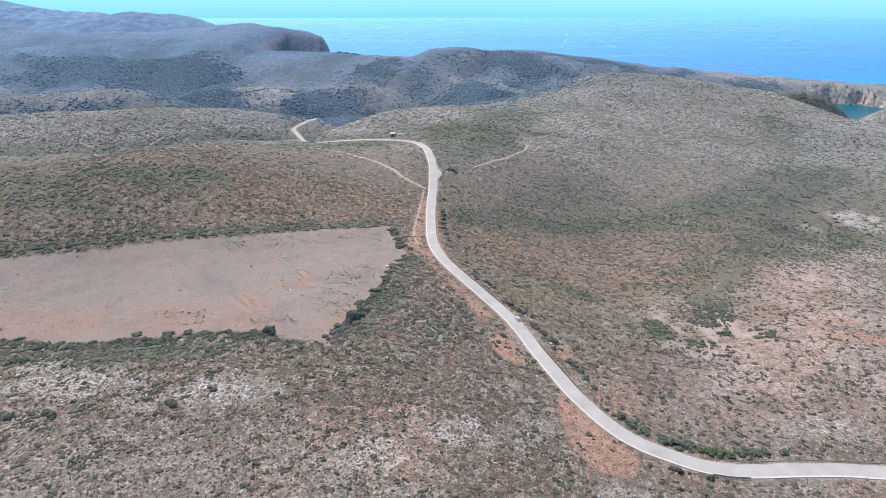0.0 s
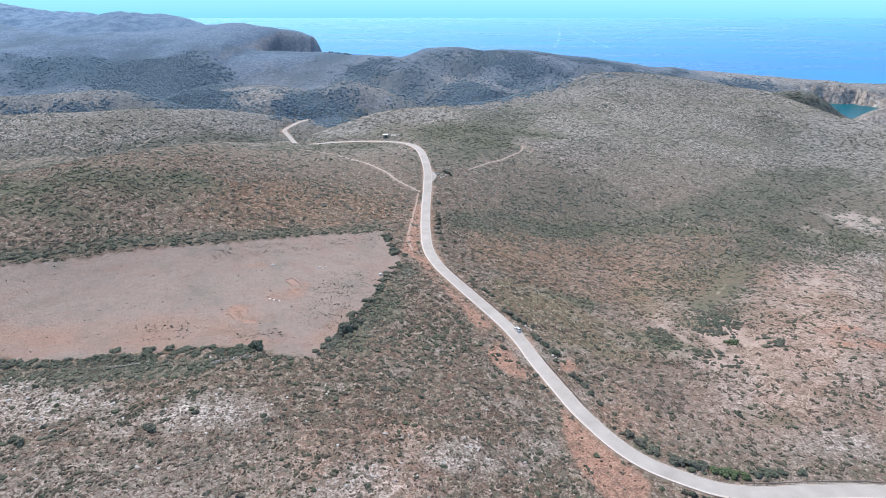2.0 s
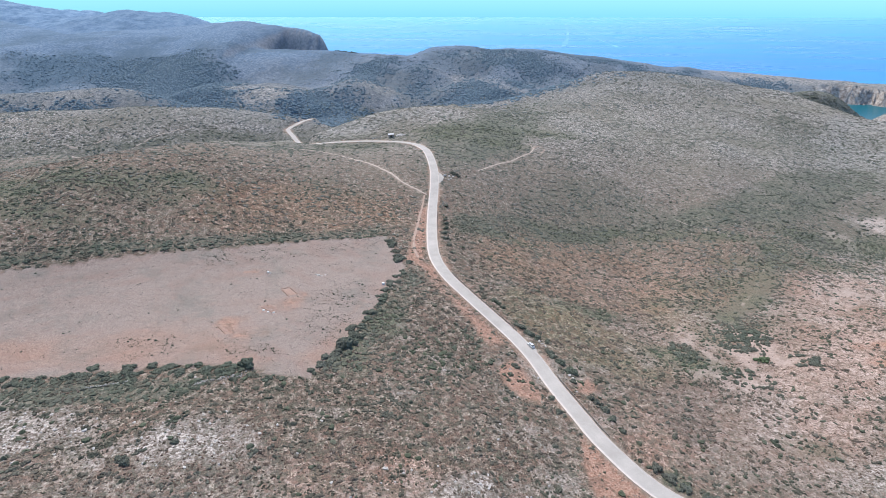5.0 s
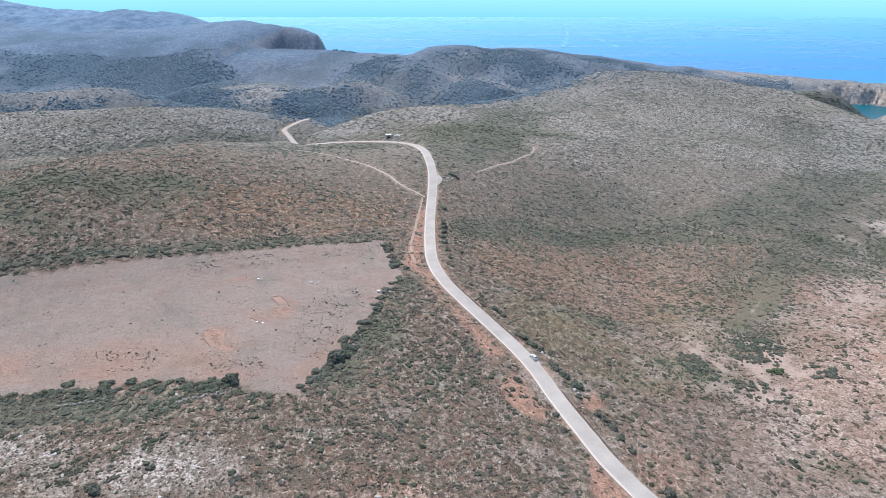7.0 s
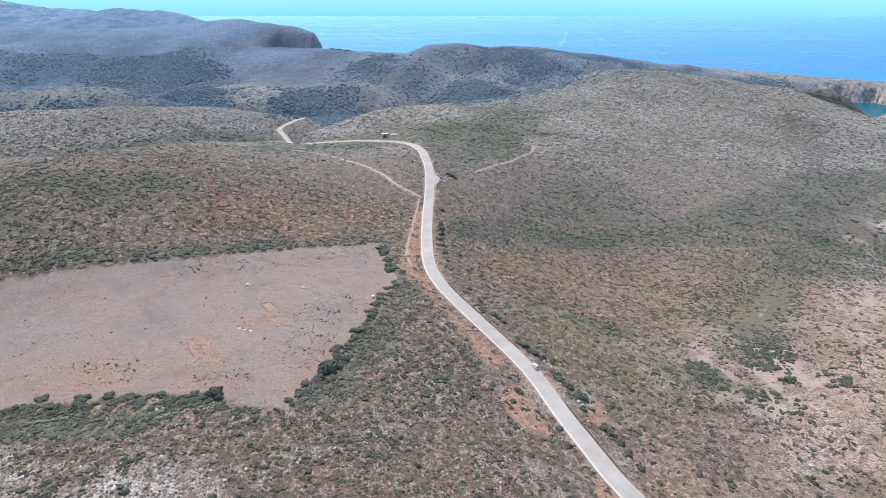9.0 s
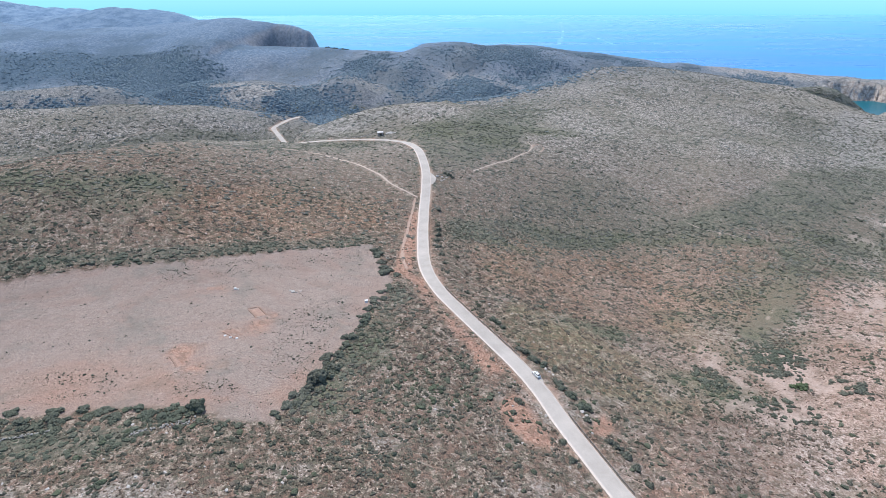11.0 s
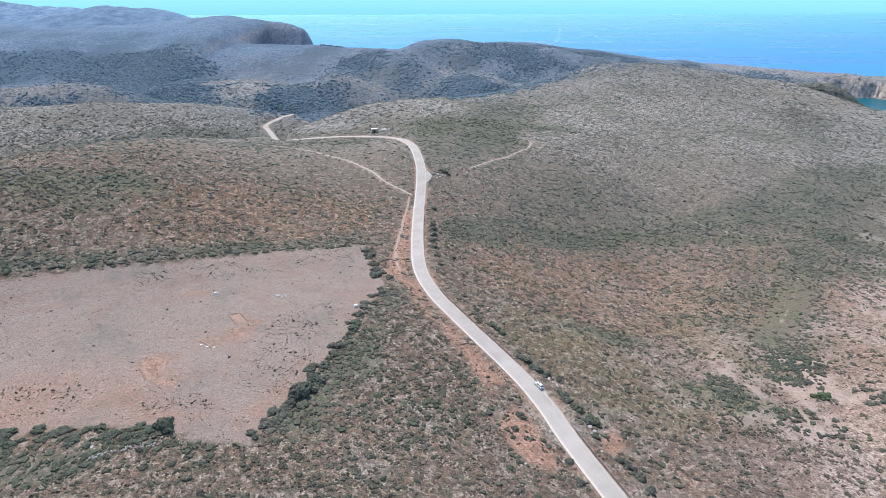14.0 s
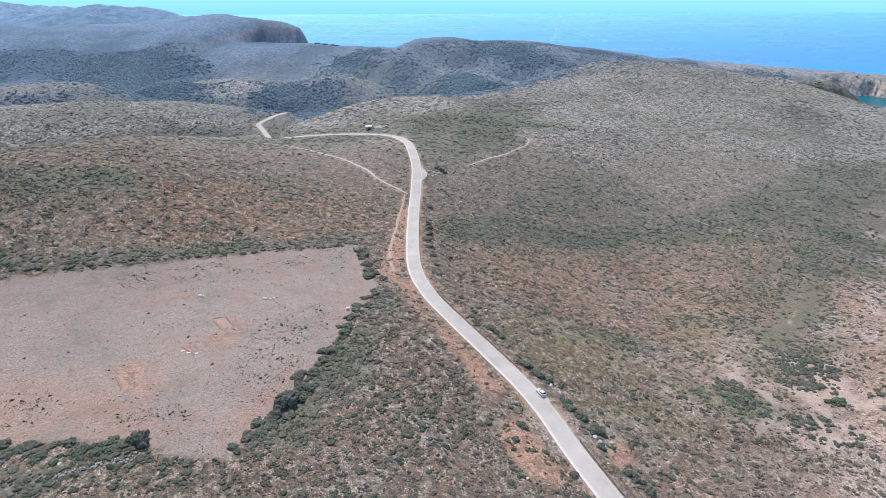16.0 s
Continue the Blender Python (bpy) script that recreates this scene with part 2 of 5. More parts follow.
def sea_material():
    m, nt, bsdf = material("sea_water")
    streak = nt.nodes.new("ShaderNodeMapping")
    streak.inputs["Scale"].default_value = (0.0012, 0.006, 1)
    streak.inputs["Rotation"].default_value = (0, 0, 0.12)
    nt.links.new(place(nt), streak.inputs[0])
    band = noise_tex(nt, 1.0, 5, 0.6, streak.outputs[0])
    col = ramp(nt, band, [(0.3, (0.0, 0.175, 0.52)), (0.5, (0.0, 0.21, 0.57)), (0.66, (0.015, 0.30, 0.63))])
    # haze and sun glitter painted in: paler and greener towards the open sea, above all in the west
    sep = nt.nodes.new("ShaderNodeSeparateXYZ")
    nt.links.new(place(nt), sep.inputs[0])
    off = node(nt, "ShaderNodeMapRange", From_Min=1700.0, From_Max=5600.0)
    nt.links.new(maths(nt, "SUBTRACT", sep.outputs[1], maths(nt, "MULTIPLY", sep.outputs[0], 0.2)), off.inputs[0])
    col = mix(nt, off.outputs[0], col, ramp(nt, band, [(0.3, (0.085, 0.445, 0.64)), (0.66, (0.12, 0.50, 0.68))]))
    # the sheltered inlet is a darker teal, with no haze painted over it
    away = nt.nodes.new("ShaderNodeVectorMath")
    away.operation = "DISTANCE"
    away.inputs[1].default_value = (845, 1150, -92)
    nt.links.new(place(nt), away.inputs[0])
    inlet = node(nt, "ShaderNodeMapRange", From_Min=150.0, From_Max=260.0, To_Min=1.0, To_Max=0.0)
    nt.links.new(away.outputs["Value"], inlet.inputs[0])
    col = mix(nt, inlet.outputs[0], col, (0.008, 0.115, 0.15))
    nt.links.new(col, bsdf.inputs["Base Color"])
    nt.links.new(ramp(nt, band, [(0.35, (0.25, 0.25, 0.25)), (0.7, (0.36, 0.36, 0.36))]), bsdf.inputs["Roughness"])
    bsdf.inputs["IOR"].default_value = 1.33
    bsdf.inputs["Specular IOR Level"].default_value = 0.16
    bump(nt, bsdf, noise_tex(nt, 0.12, 4, 0.6), 0.1, 1.0)
    return m


def asphalt_material():
    m, nt, bsdf = material("worn_pale_asphalt")
    fine, broad = noise_tex(nt, 6.0, 4, 0.7), noise_tex(nt, 0.12, 4)
    col = ramp(nt, broad, [(0.3, (0.395, 0.355, 0.315)), (0.7, (0.51, 0.462, 0.415))])
    col = mix(nt, 1.0, col, ramp(nt, fine, [(0.3, (0.82, 0.82, 0.82)), (0.7, (1.1, 1.1, 1.1))]), "MULTIPLY")
    nt.links.new(col, bsdf.inputs["Base Color"])
    bsdf.inputs["Roughness"].default_value = 0.9
    bump(nt, bsdf, fine, 0.3, 0.02)
    return m


SOIL, SEA, ASPHALT = ground_material(), sea_material(), asphalt_material()
SCRUB = shrub_material("scrub_leaves", [(0.0, (0.10, 0.11, 0.085)), (0.4, (0.142, 0.144, 0.112)), (0.62, (0.185, 0.164, 0.13)), (0.82, (0.23, 0.178, 0.14)), (1.0, (0.30, 0.23, 0.183))], ripe=(0.18, 0.132, 0.102), toned=True)
HEATH = shrub_material("heath_leaves", [(0.0, (0.105, 0.088, 0.068)), (0.5, (0.18, 0.126, 0.096)), (1.0, (0.30, 0.22, 0.168))], ripe=(0.22, 0.145, 0.108), toned=True)
GREEN = shrub_material("green_leaves", [(0.0, (0.08, 0.092, 0.066)), (0.5, (0.112, 0.126, 0.087)), (1.0, (0.165, 0.17, 0.122))], 0.15, (0.14, 0.14, 0.098), (0.108, 0.132, 0.08))
HILL = shrub_material("hillside_leaves", [(0.0, (0.128, 0.137, 0.118)), (0.5, (0.168, 0.17, 0.144)), (1.0, (0.222, 0.206, 0.174))], ripe=(0.20, 0.176, 0.147), green=(0.142, 0.157, 0.124), relief=0, toned=True)
# far headland scrub: blue haze mixed into the leaf colours
FAR_HAZED = shrub_material("hazed_far_leaves", [(0.0, (0.12, 0.155, 0.18)), (0.5, (0.15, 0.182, 0.20)), (1.0, (0.20, 0.222, 0.232))], 0.1, (0.185, 0.20, 0.21), (0.15, 0.182, 0.195), 0)
STRAW = shrub_material("straw", [(0.0, (0.24, 0.19, 0.15)), (0.5, (0.37, 0.30, 0.24)), (1.0, (0.52, 0.45, 0.37))], 0.1, (0.40, 0.29, 0.23), (0.40, 0.36, 0.28))
THICKET = shrub_material("thicket_leaves", [(0.0, (0.07, 0.085, 0.07)), (0.6, (0.10, 0.112, 0.088)), (1.0, (0.15, 0.15, 0.118))], 0.1, (0.075, 0.095, 0.075), (0.06, 0.085, 0.06))
MAQUIS_LEAF = shrub_material("maquis_leaves", [(0.0, (0.092, 0.104, 0.08)), (0.5, (0.128, 0.137, 0.105)), (1.0, (0.175, 0.174, 0.135))], 0.1, (0.15, 0.142, 0.112), (0.12, 0.136, 0.098), 0.9)
GULLY_LEAF = shrub_material("gully_leaves", [(0.0, (0.098, 0.11, 0.083)), (0.5, (0.13, 0.14, 0.106)), (1.0, (0.178, 0.182, 0.14))], 0.1, (0.15, 0.14, 0.11), (0.12, 0.136, 0.096), 0.9)
# haze painted into the far slope and woodland leaf colours, pale and bluish
SLOPE_HAZED = shrub_material("hazed_slope_leaves", [(0.0, (0.13, 0.155, 0.155)), (0.6, (0.16, 0.182, 0.178)), (1.0, (0.20, 0.215, 0.205))], 0.1, (0.165, 0.178, 0.168), (0.145, 0.172, 0.158), 0)
WOODLAND_HAZED = shrub_material("hazed_woodland_leaves", [(0.0, (0.125, 0.185, 0.23)), (0.6, (0.155, 0.22, 0.265)), (1.0, (0.19, 0.255, 0.295))], 0.1, (0.16, 0.22, 0.265), (0.15, 0.21, 0.245), 0)
BUSH = shrub_material("bush_leaves", [(0.0, (0.105, 0.117, 0.092)), (0.5, (0.142, 0.15, 0.117)), (1.0, (0.205, 0.205, 0.16))], 0.15, (0.145, 0.14, 0.11), (0.122, 0.145, 0.103))
BRIGHT_LEAF = shrub_material("bright_bush_leaves", [(0.0, (0.09, 0.122, 0.064)), (0.5, (0.125, 0.165, 0.085)), (1.0, (0.175, 0.215, 0.118))], 0.15, (0.13, 0.16, 0.085), (0.11, 0.155, 0.074))
BARK = plain_material("grey_bark", (0.10, 0.085, 0.07), (0.22, 0.19, 0.16), 6.0)
STONE = plain_material("pale_limestone", (0.40, 0.365, 0.33), (0.64, 0.595, 0.545), 2.5, relief=0.06)
GREY_STONE = plain_material("lichened_grey_stone", (0.21, 0.195, 0.175), (0.43, 0.40, 0.36), 2.5, relief=0.06)
CONCRETE = plain_material("weathered_concrete", (0.48, 0.41, 0.355), (0.66, 0.58, 0.515), 1.2, relief=0.02)
PAINT_LINE = plain_material("worn_road_paint", (0.50, 0.475, 0.44), (0.70, 0.67, 0.63), 3.0, relief=0.0)
DUST = plain_material("beige_dust", (0.36, 0.28, 0.22), (0.55, 0.46, 0.385), 1.2, relief=0.04)
WAKE = plain_material("wake_water", (0.06, 0.34, 0.62), (0.16, 0.46, 0.68), 0.02, 0.35, 0.0, 0.0, 0.2)
OCHRE = plain_material("ochre_dust", (0.33, 0.22, 0.165), (0.52, 0.38, 0.30), 1.0, relief=0.05)
WOOD = plain_material("weathered_wood", (0.17, 0.148, 0.125), (0.36, 0.32, 0.28), 5.0, relief=0.01)
EARTH = plain_material("red_earth", (0.22, 0.14, 0.108), (0.42, 0.28, 0.215), 1.5, relief=0.1)
CAR_PAINT = plain_material("white_car_paint", (0.76, 0.76, 0.75), (0.82, 0.82, 0.81), 0.8, 0.25, 0.0, 0.0, 0.6)
GLASS = plain_material("dark_car_glass", (0.012, 0.014, 0.016), (0.02, 0.022, 0.025), 1.0, 0.05, 0.0, 0.0, 0.8)
RUBBER = plain_material("black_rubber", (0.02, 0.02, 0.02), (0.04, 0.04, 0.04), 8.0, 0.85, 0.0, 0.0)
ALLOY = plain_material("grey_alloy", (0.4, 0.4, 0.41), (0.55, 0.55, 0.56), 5.0, 0.35, 0.9, 0.0)
RED_LENS = plain_material("red_lamp_glass", (0.30, 0.015, 0.012), (0.40, 0.02, 0.015), 5.0, 0.15, 0.0, 0.0)
CLEAR_LENS = plain_material("clear_lamp_glass", (0.55, 0.57, 0.6), (0.7, 0.72, 0.74), 5.0, 0.1, 0.0, 0.0)
RENDERED = plain_material("flaking_plaster", (0.30, 0.27, 0.24), (0.55, 0.51, 0.46), 1.6, relief=0.05)
ROOF = plain_material("pale_roof_slab", (0.58, 0.56, 0.54), (0.75, 0.73, 0.70), 1.5, relief=0.02)
WHITE = plain_material("white_board", (0.72, 0.72, 0.71), (0.85, 0.85, 0.84), 1.5, relief=0.0)

# ---- the lie of the land: round hills on a low plain (x, y, height) ----
BROAD_HILLS = [(-607, -135, 7.6), (-162, -135, 18.2), (283, -135, 2.6), (729, -135, 1.5), (-607, 270, 11.1), (-162, 270, 17.7), (283, 270, -16.3), (729, 270, -9.2), 
    (-607, 675, -1.5), (-162, 675, 2.0), (283, 675, -2.4), (-607, 1080, -6.3), (-162, 1080, -2.3), (283, 1080, 18.1), (729, 1080, 5.3)]
MIDDLE_HILLS = [(-270, 81, -1.8), (-94, 81, 1.2), (432, 81, 2.0), (-270, 229, 2.4), (81, 229, -3.5), (432, 229, 3.8), (607, 229, 2.3), (-445, 378, 1.6), 
    (-270, 378, 6.3), (-94, 378, 5.9), (81, 378, -6.8), (256, 378, -7.2), (432, 378, -1.1), (-270, 526, -3.8), (-94, 526, 4.5), (81, 526, 7.3), 
    (432, 526, -10.4), (607, 526, -5.3), (-270, 675, -3.4), (-94, 675, 3.5), (81, 675, -1.2), (432, 675, -7.4), (607, 675, 9.3), (-94, 823, -7.6), 
    (81, 823, -6.6), (256, 823, 13.6), (432, 823, -3.5), (607, 823, 8.4), (-94, 972, -3.8), (81, 972, 4.1)]
MIDDLE_HILLS_B = [(256, 972, 11.3), (432, 972, -5.5), (607, 972, -3.9)]
SMALL_HILLS = [(-78, 121, 3.0), (10, 121, 4.7), (99, 121, -2.0), (-256, 205, -1.5), (-167, 205, -10.1), (-78, 205, 5.0), (10, 205, -2.0), (189, 205, 7.6), 
    (-256, 288, 5.5), (-167, 288, 2.3), (-78, 288, -6.9), (10, 288, 10.3), (99, 288, -6.9), (189, 288, 2.2), (278, 288, -2.8), (-167, 372, 18.2), 
    (-78, 372, -9.5), (10, 372, 1.8), (99, 372, -17.8), (189, 372, 3.6), (278, 372, -7.0), (-256, 456, -10.4), (-167, 456, 8.5), (10, 456, 13.9), 
    (99, 456, -4.5), (189, 456, 2.4), (-256, 540, 6.5), (-167, 540, -6.1), (-78, 540, -14.6), (99, 540, 3.5)]
SMALL_HILLS_B = [(278, 540, 8.1), (-167, 623, -14.4), (-78, 623, 21.3), (10, 623, 10.3), (189, 623, 3.6)]
HILLS = [(351, BROAD_HILLS), (128, MIDDLE_HILLS), (128, MIDDLE_HILLS_B), (64, SMALL_HILLS), (64, SMALL_HILLS_B)]

SEA_LEVEL = -92.0


def lattice(x, y, seed):
    """Smooth noise between -1 and 1 for arrays of places."""
    xi, yi = np.floor(x), np.floor(y)
    u, v = x - xi, y - yi
    u, v = u * u * (3 - 2 * u), v * v * (3 - 2 * v)

    def corner(a, b):
        s = np.sin(a * 127.1 + b * 311.7 + seed * 74.7) * 43758.5453
        return s - np.floor(s)
    top = corner(xi, yi) * (1 - u) + corner(xi + 1, yi) * u
    low = corner(xi, yi + 1) * (1 - u) + corner(xi + 1, yi + 1) * u
    return 2 * (top * (1 - v) + low * v) - 1


def near_land(x, y):
    z = np.full(np.shape(x), -13.5)
    for radius, hills in HILLS + [(95, [(575, 720, -15.0)]), (42, [(425, 692, -7.0), (505, 640, -8.0)])]:
        for hx, hy, h in hills:
            z = z + h * np.exp(-((x - hx) ** 2 + (y - hy) ** 2) / (2 * radius * radius))
    return z


# the line (x, y) along which the near land turns over into the valleys behind it
BROW = np.array([(-567, 405), (-345.6, 432), (-310.5, 445.5), (-253.8, 459), (-218.7, 499.5), (-180.9, 540), (-128.2, 580.5), (-95.9, 594), (-50, 607.5), (-14.9, 614.2), (4.1, 623.7), (16.2, 688.5), (27, 756), (114.8, 810), (162, 837),
                 (218.7, 891), (330.8, 945), (422.6, 945), (499.5, 864), (540, 756), (580.5, 702), (945, 648)], float)
# ridges: crest (x, y, z) from west to east, drop, width of the near and far flank, fall at the ends
RIDGES = [
    ([(-760, 660, 0), (-521.6, 675, -0.8), (-458.5, 681.8, 1.8), (-421, 685.8, 0.5), (-367.8, 702, 1.5), (-339.5, 715.5, 0.5), (-277, 735.8, -3.5), (-217, 749.2, -14.5), (-189.6, 756, -21)], 48, 120, 90, 0.52),
    ([(-837, 837, -18.9), (-658.8, 864, -10.8), (-581.9, 877.5, -9.5), (-503.6, 891, -3.4), (-456.3, 891, -6.8), (-419.9, 891, -20.2), (-391.5, 891, -32.4)], 54, 94.5, 81, 0.52),
    ([(-1215, 1687.5, 54), (-935.6, 1512, 29.7), (-756, 1552.5, 37.8), (-621, 1620, 45.9), (-492.8, 1552.5, 58.1), (-405, 1498.5, 51.3), (-344.2, 1458, 44.6), (-306, 1424, 42), (-292, 1412, 36), (-286, 1408, 30)], 101.2, (391.5, 391.5, 391.5, 391.5, 391.5, 391.5, 391.5, 391.5, 391.5, 330, 42, 30), 148.5, 14),
    ([(-2295, 2565, 189), (-1636.2, 2295, 95.9), (-1436.4, 2295, 66.2), (-1292, 2295, 58.1), (-1269, 2295, 50)], 229.5, 567, 270, 0.59),
    ([(-1350, 2025, 32.4), (-1107, 2025, 56.7), (-972, 2025, 67.5), (-808.7, 2025, 52.7), (-776.2, 2025, 35.1)], 175.5, 405, 216, 1.41),
    ([(-445.5, 1363.5, 8.1), (-275.4, 1350, 8.1), (-175.5, 1296, 6.8), (-112.1, 1255.5, 5.4), (-58.1, 1242, 4.1), (-40.5, 1266.3, 16.2), (-13.5, 1282.5, 20.2), (31.1, 1296, 21.6), (106.7, 1323, 13.5), (210.6, 1350, 10.0), (275.4, 1350, 1.5), (469.8, 1350, -22.5),
      (666.9, 1350, -40.2), (847.8, 1329.8, -52.3), (980.1, 1316.2, -58.4), (1485, 1296, -64.8)], 128.2, 310.5, 101.2, 0.22),
    ([(-445.5, 999, -29.7), (-337.5, 972, -16.2), (-288.9, 945, -12.2), (-243, 931.5, -16.2), (-202.5, 931.5, -27)], 35.1, 81, 162, 0.52),
    ([(-202.5, 972, -21.6), (-148.5, 1005.8, -8.1), (-124.2, 992.3, -14.9), (-94.5, 985.5, -29.7)], 32.4, 74.2, 175.5, 0.59),
    ([(-40.5, 1026, -40.5), (27, 1039.5, -18.9), (81, 1046.2, -16.2), (148.5, 1053, -32.4)], 32.4, 74.2, 189, 0.52),
    ([(520, 1010, -50), (555, 1010, -33), (576, 1010, -28), (602, 1010, -23.6), (641, 1010, -25), (664, 1010, -35), (687, 1010, -50), (717, 1010, -72)], 60, 55, 50, 0.6),
    ([(752, 1050, -92), (767, 1050, -78), (786, 1050, -72), (807, 1050, -62), (860, 1050, -50)], 50, 40, 18, 1)]
COVE = (865.4, 1182.6)


def ridge(x, y, crest, drop, near, back, ends):
    c = np.array(crest, float)
    yc, zc = (sum(np.interp(x + k, c[:, 0], c[:, n]) for k in (-16, -6, 6, 16)) / 4 for n in (1, 2))
    d = y - yc
    front = np.interp(x, np.linspace(c[0, 0], c[-1, 0], len(near)), near) if isinstance(near, tuple) else near
    w = np.where(d < 0, front, back)
    out = np.clip(np.maximum(c[0, 0] - x, x - c[-1, 0]), 0, None)
    return zc - drop * (1 - np.exp(-(d / w) ** 2)) - 0.3 * np.clip(np.abs(d) - 2.5 * w, 0, None) - ends * out * out / (out + 34)


def bare_height(x, y):
    x, y = np.asarray(x, float), np.asarray(y, float)
    yb = np.interp(x, BROW[:, 0], BROW[:, 1])
    over = np.clip(y - yb, 0, None)
    near = near_land(x, np.minimum(y, yb)) - 0.5 * over * over / (over + 95)
    floor = -54 - 5.4 * np.clip((x - 135) / 400, -1, 2) - 42 * np.clip((x - 650) / 60, 0, 1) - 0.45 * np.clip(y - 1390, 0, 175)
    wild = 15 * np.clip((y - 700) / 270, 0, 1) * (np.abs(lattice(x / 128, y / 160, 21)) + 0.5 * np.abs(lattice(x / 60, y / 80, 22)) - 0.55)
    gully = 26 * np.clip((1420 - y) / 220, 0, 1) * (np.abs(lattice(x / 170 + y / 500, y / 420, 23)) + 0.4 * np.abs(lattice(x / 70, y / 150, 24)) - 0.6)
    layers = [near, floor] + [ridge(x, y, *r) + (gully if i == 2 else wild * (2 < i < 9) * (np.clip((1290 - y) / 120, 0.08, 1) if i == 5 else 1)) for i, r in enumerate(RIDGES)]
    top = np.maximum.reduce(layers)
    z = top + 3 * np.log(sum(np.exp(np.clip((a - top) / 3, -30, 0)) for a in layers)) * np.clip((y - yb + 54) / 80, 0, 1)
    # the rocky inlet
    dy = (y - COVE[1]) * np.where(y < COVE[1], 0.42, 0.8)
    r = np.hypot((x - COVE[0]) * 0.85 + dy * 0.2, dy) + 12 * lattice(x / 21, y / 21, 31) + 6 * lattice(x / 9, y / 9, 32)
    bowl = -99 + 54 * np.clip((r - 62) / 26, 0, 4)
    return np.where(y > 945, np.minimum(z, bowl), z)


def spline(points, step=1.5):
    """A smooth line through points, cut every step metres."""
    p = np.array(points, float)
    p = np.vstack([2 * p[0] - p[1], p, 2 * p[-1] - p[-2]])
    out = []
    for a, b, c, d in zip(p, p[1:], p[2:], p[3:]):
        n = max(2, int(np.linalg.norm(c - b) / step))
        for k in range(n):
            s = k / n
            out.append(0.5 * (2 * b + (c - a) * s + (2 * a - 5 * b + 4 * c - d) * s * s + (3 * b - a - 3 * c + d) * s ** 3))
    out.append(p[-2])
    return np.array(out)


ROAD_WAY = [(256.5, 159.3), (202.5, 145.8), (162, 139.1), (143.4, 137.8), (128.1, 138.2), (112.3, 137.2), (95.4, 135.4), (84.4, 135.8), (75.5, 138.5), (64.3, 144.3), (56.2, 153), (48.6, 166.9), (44, 179.4), (38.6, 195.3),
            (34.3, 209.8), (28.8, 223), (20.4, 238.3), (10.3, 256.1), (0.8, 275.3), (-5.1, 297.8), (-7, 330.1), (-7.3, 365.7), (-6.6, 402.2), (-7.3, 430.5), (-12.4, 467.5),
            (-18, 488), (-26, 504), (-42, 521), (-69, 536.5), (-93, 544.5), (-116, 551), (-134, 572), (-146, 606), (-155, 638), (-165, 665), (-178, 694), (-187.5, 714), (-189, 722), (-185, 741), (-179, 762), (-171, 774)]
ROAD_HALF = 2.55
road_line = spline(ROAD_WAY)
way = np.gradient(road_line, axis=0)
way /= np.linalg.norm(way, axis=1)[:, None]
road_line = road_line - 0.55 * np.stack([way[:, 1], -way[:, 0]], 1) * np.clip((520 - road_line[:, 1:]) / 40, 0, 1)
road_z = bare_height(road_line[:, 0], road_line[:, 1])
tail = np.clip((road_line[:, 1] - 549) / 20, 0, 1) * (road_line[:, 0] < -80)
road_z = road_z * (1 - tail) + tail * np.interp(road_line[:, 1], [549, 572, 606, 638, 664, 694, 715, 742, 766], [0, -8, -19, -26.5, -28, -27.5, -25.7, -24.6, -24])
# the road is narrowed over the brow to look thin from the camera
road_half = ROAD_HALF - 0.35 * np.clip((road_line[:, 1] - 500) / 30, 0, 1) * np.clip((640 - road_line[:, 1]) / 20, 0, 1)
road_z = np.convolve(np.pad(road_z, 15, mode="edge"), np.ones(31) / 31, mode="valid")


def near_line(x, y, line, reach):
    """Distance from places to a line (as far as reach) and the index of its nearest point."""
    dist, index = np.full(np.shape(x), 1e6), np.zeros(np.shape(x), int)
    for i in range(0, len(line), 12):
        piece = line[i:i + 13]
        lo, hi = piece.min(0) - reach, piece.max(0) + reach
        hit = np.nonzero((x > lo[0]) & (x < hi[0]) & (y > lo[1]) & (y < hi[1]))
        if len(hit[0]):
            d = np.hypot(x[hit][:, None] - piece[None, :, 0], y[hit][:, None] - piece[None, :, 1])
            k = d.argmin(1)
            d = d.min(1)
            better = d < dist[hit]
            dist[hit] = np.where(better, d, dist[hit])
            index[hit] = np.where(better, i + k, index[hit])
    return dist, index


def height(x, y):
    x, y = np.asarray(x, float), np.asarray(y, float)
    far = np.clip((y - 80) / 700, 0, 1)
    z = bare_height(x, y)
    z = z + (0.35 + 2.0 * far) * lattice(x / (9 + 40 * far), y / (9 + 40 * far), 3)
    z = z + 0.15 * lattice(x / 2.7, y / 2.7, 5)
    d, i = near_line(x, y, road_line, 14)
    w = np.clip((d - ROAD_HALF - 1.0) / 8.0, 0, 1)
    w = w * w * (3 - 2 * w)
    return np.where(d < 14, z * w + (road_z[i] - 0.12) * (1 - w), z)


def inside(x, y, polygon):
    x, y = np.asarray(x), np.asarray(y)
    hit = np.zeros(x.shape, bool)
    for (x0, y0), (x1, y1) in zip(polygon, polygon[1:] + polygon[:1]):
        if y0 != y1:
            hit ^= ((y0 > y) != (y1 > y)) & (x < (x1 - x0) * (y - y0) / (y1 - y0) + x0)
    return hit


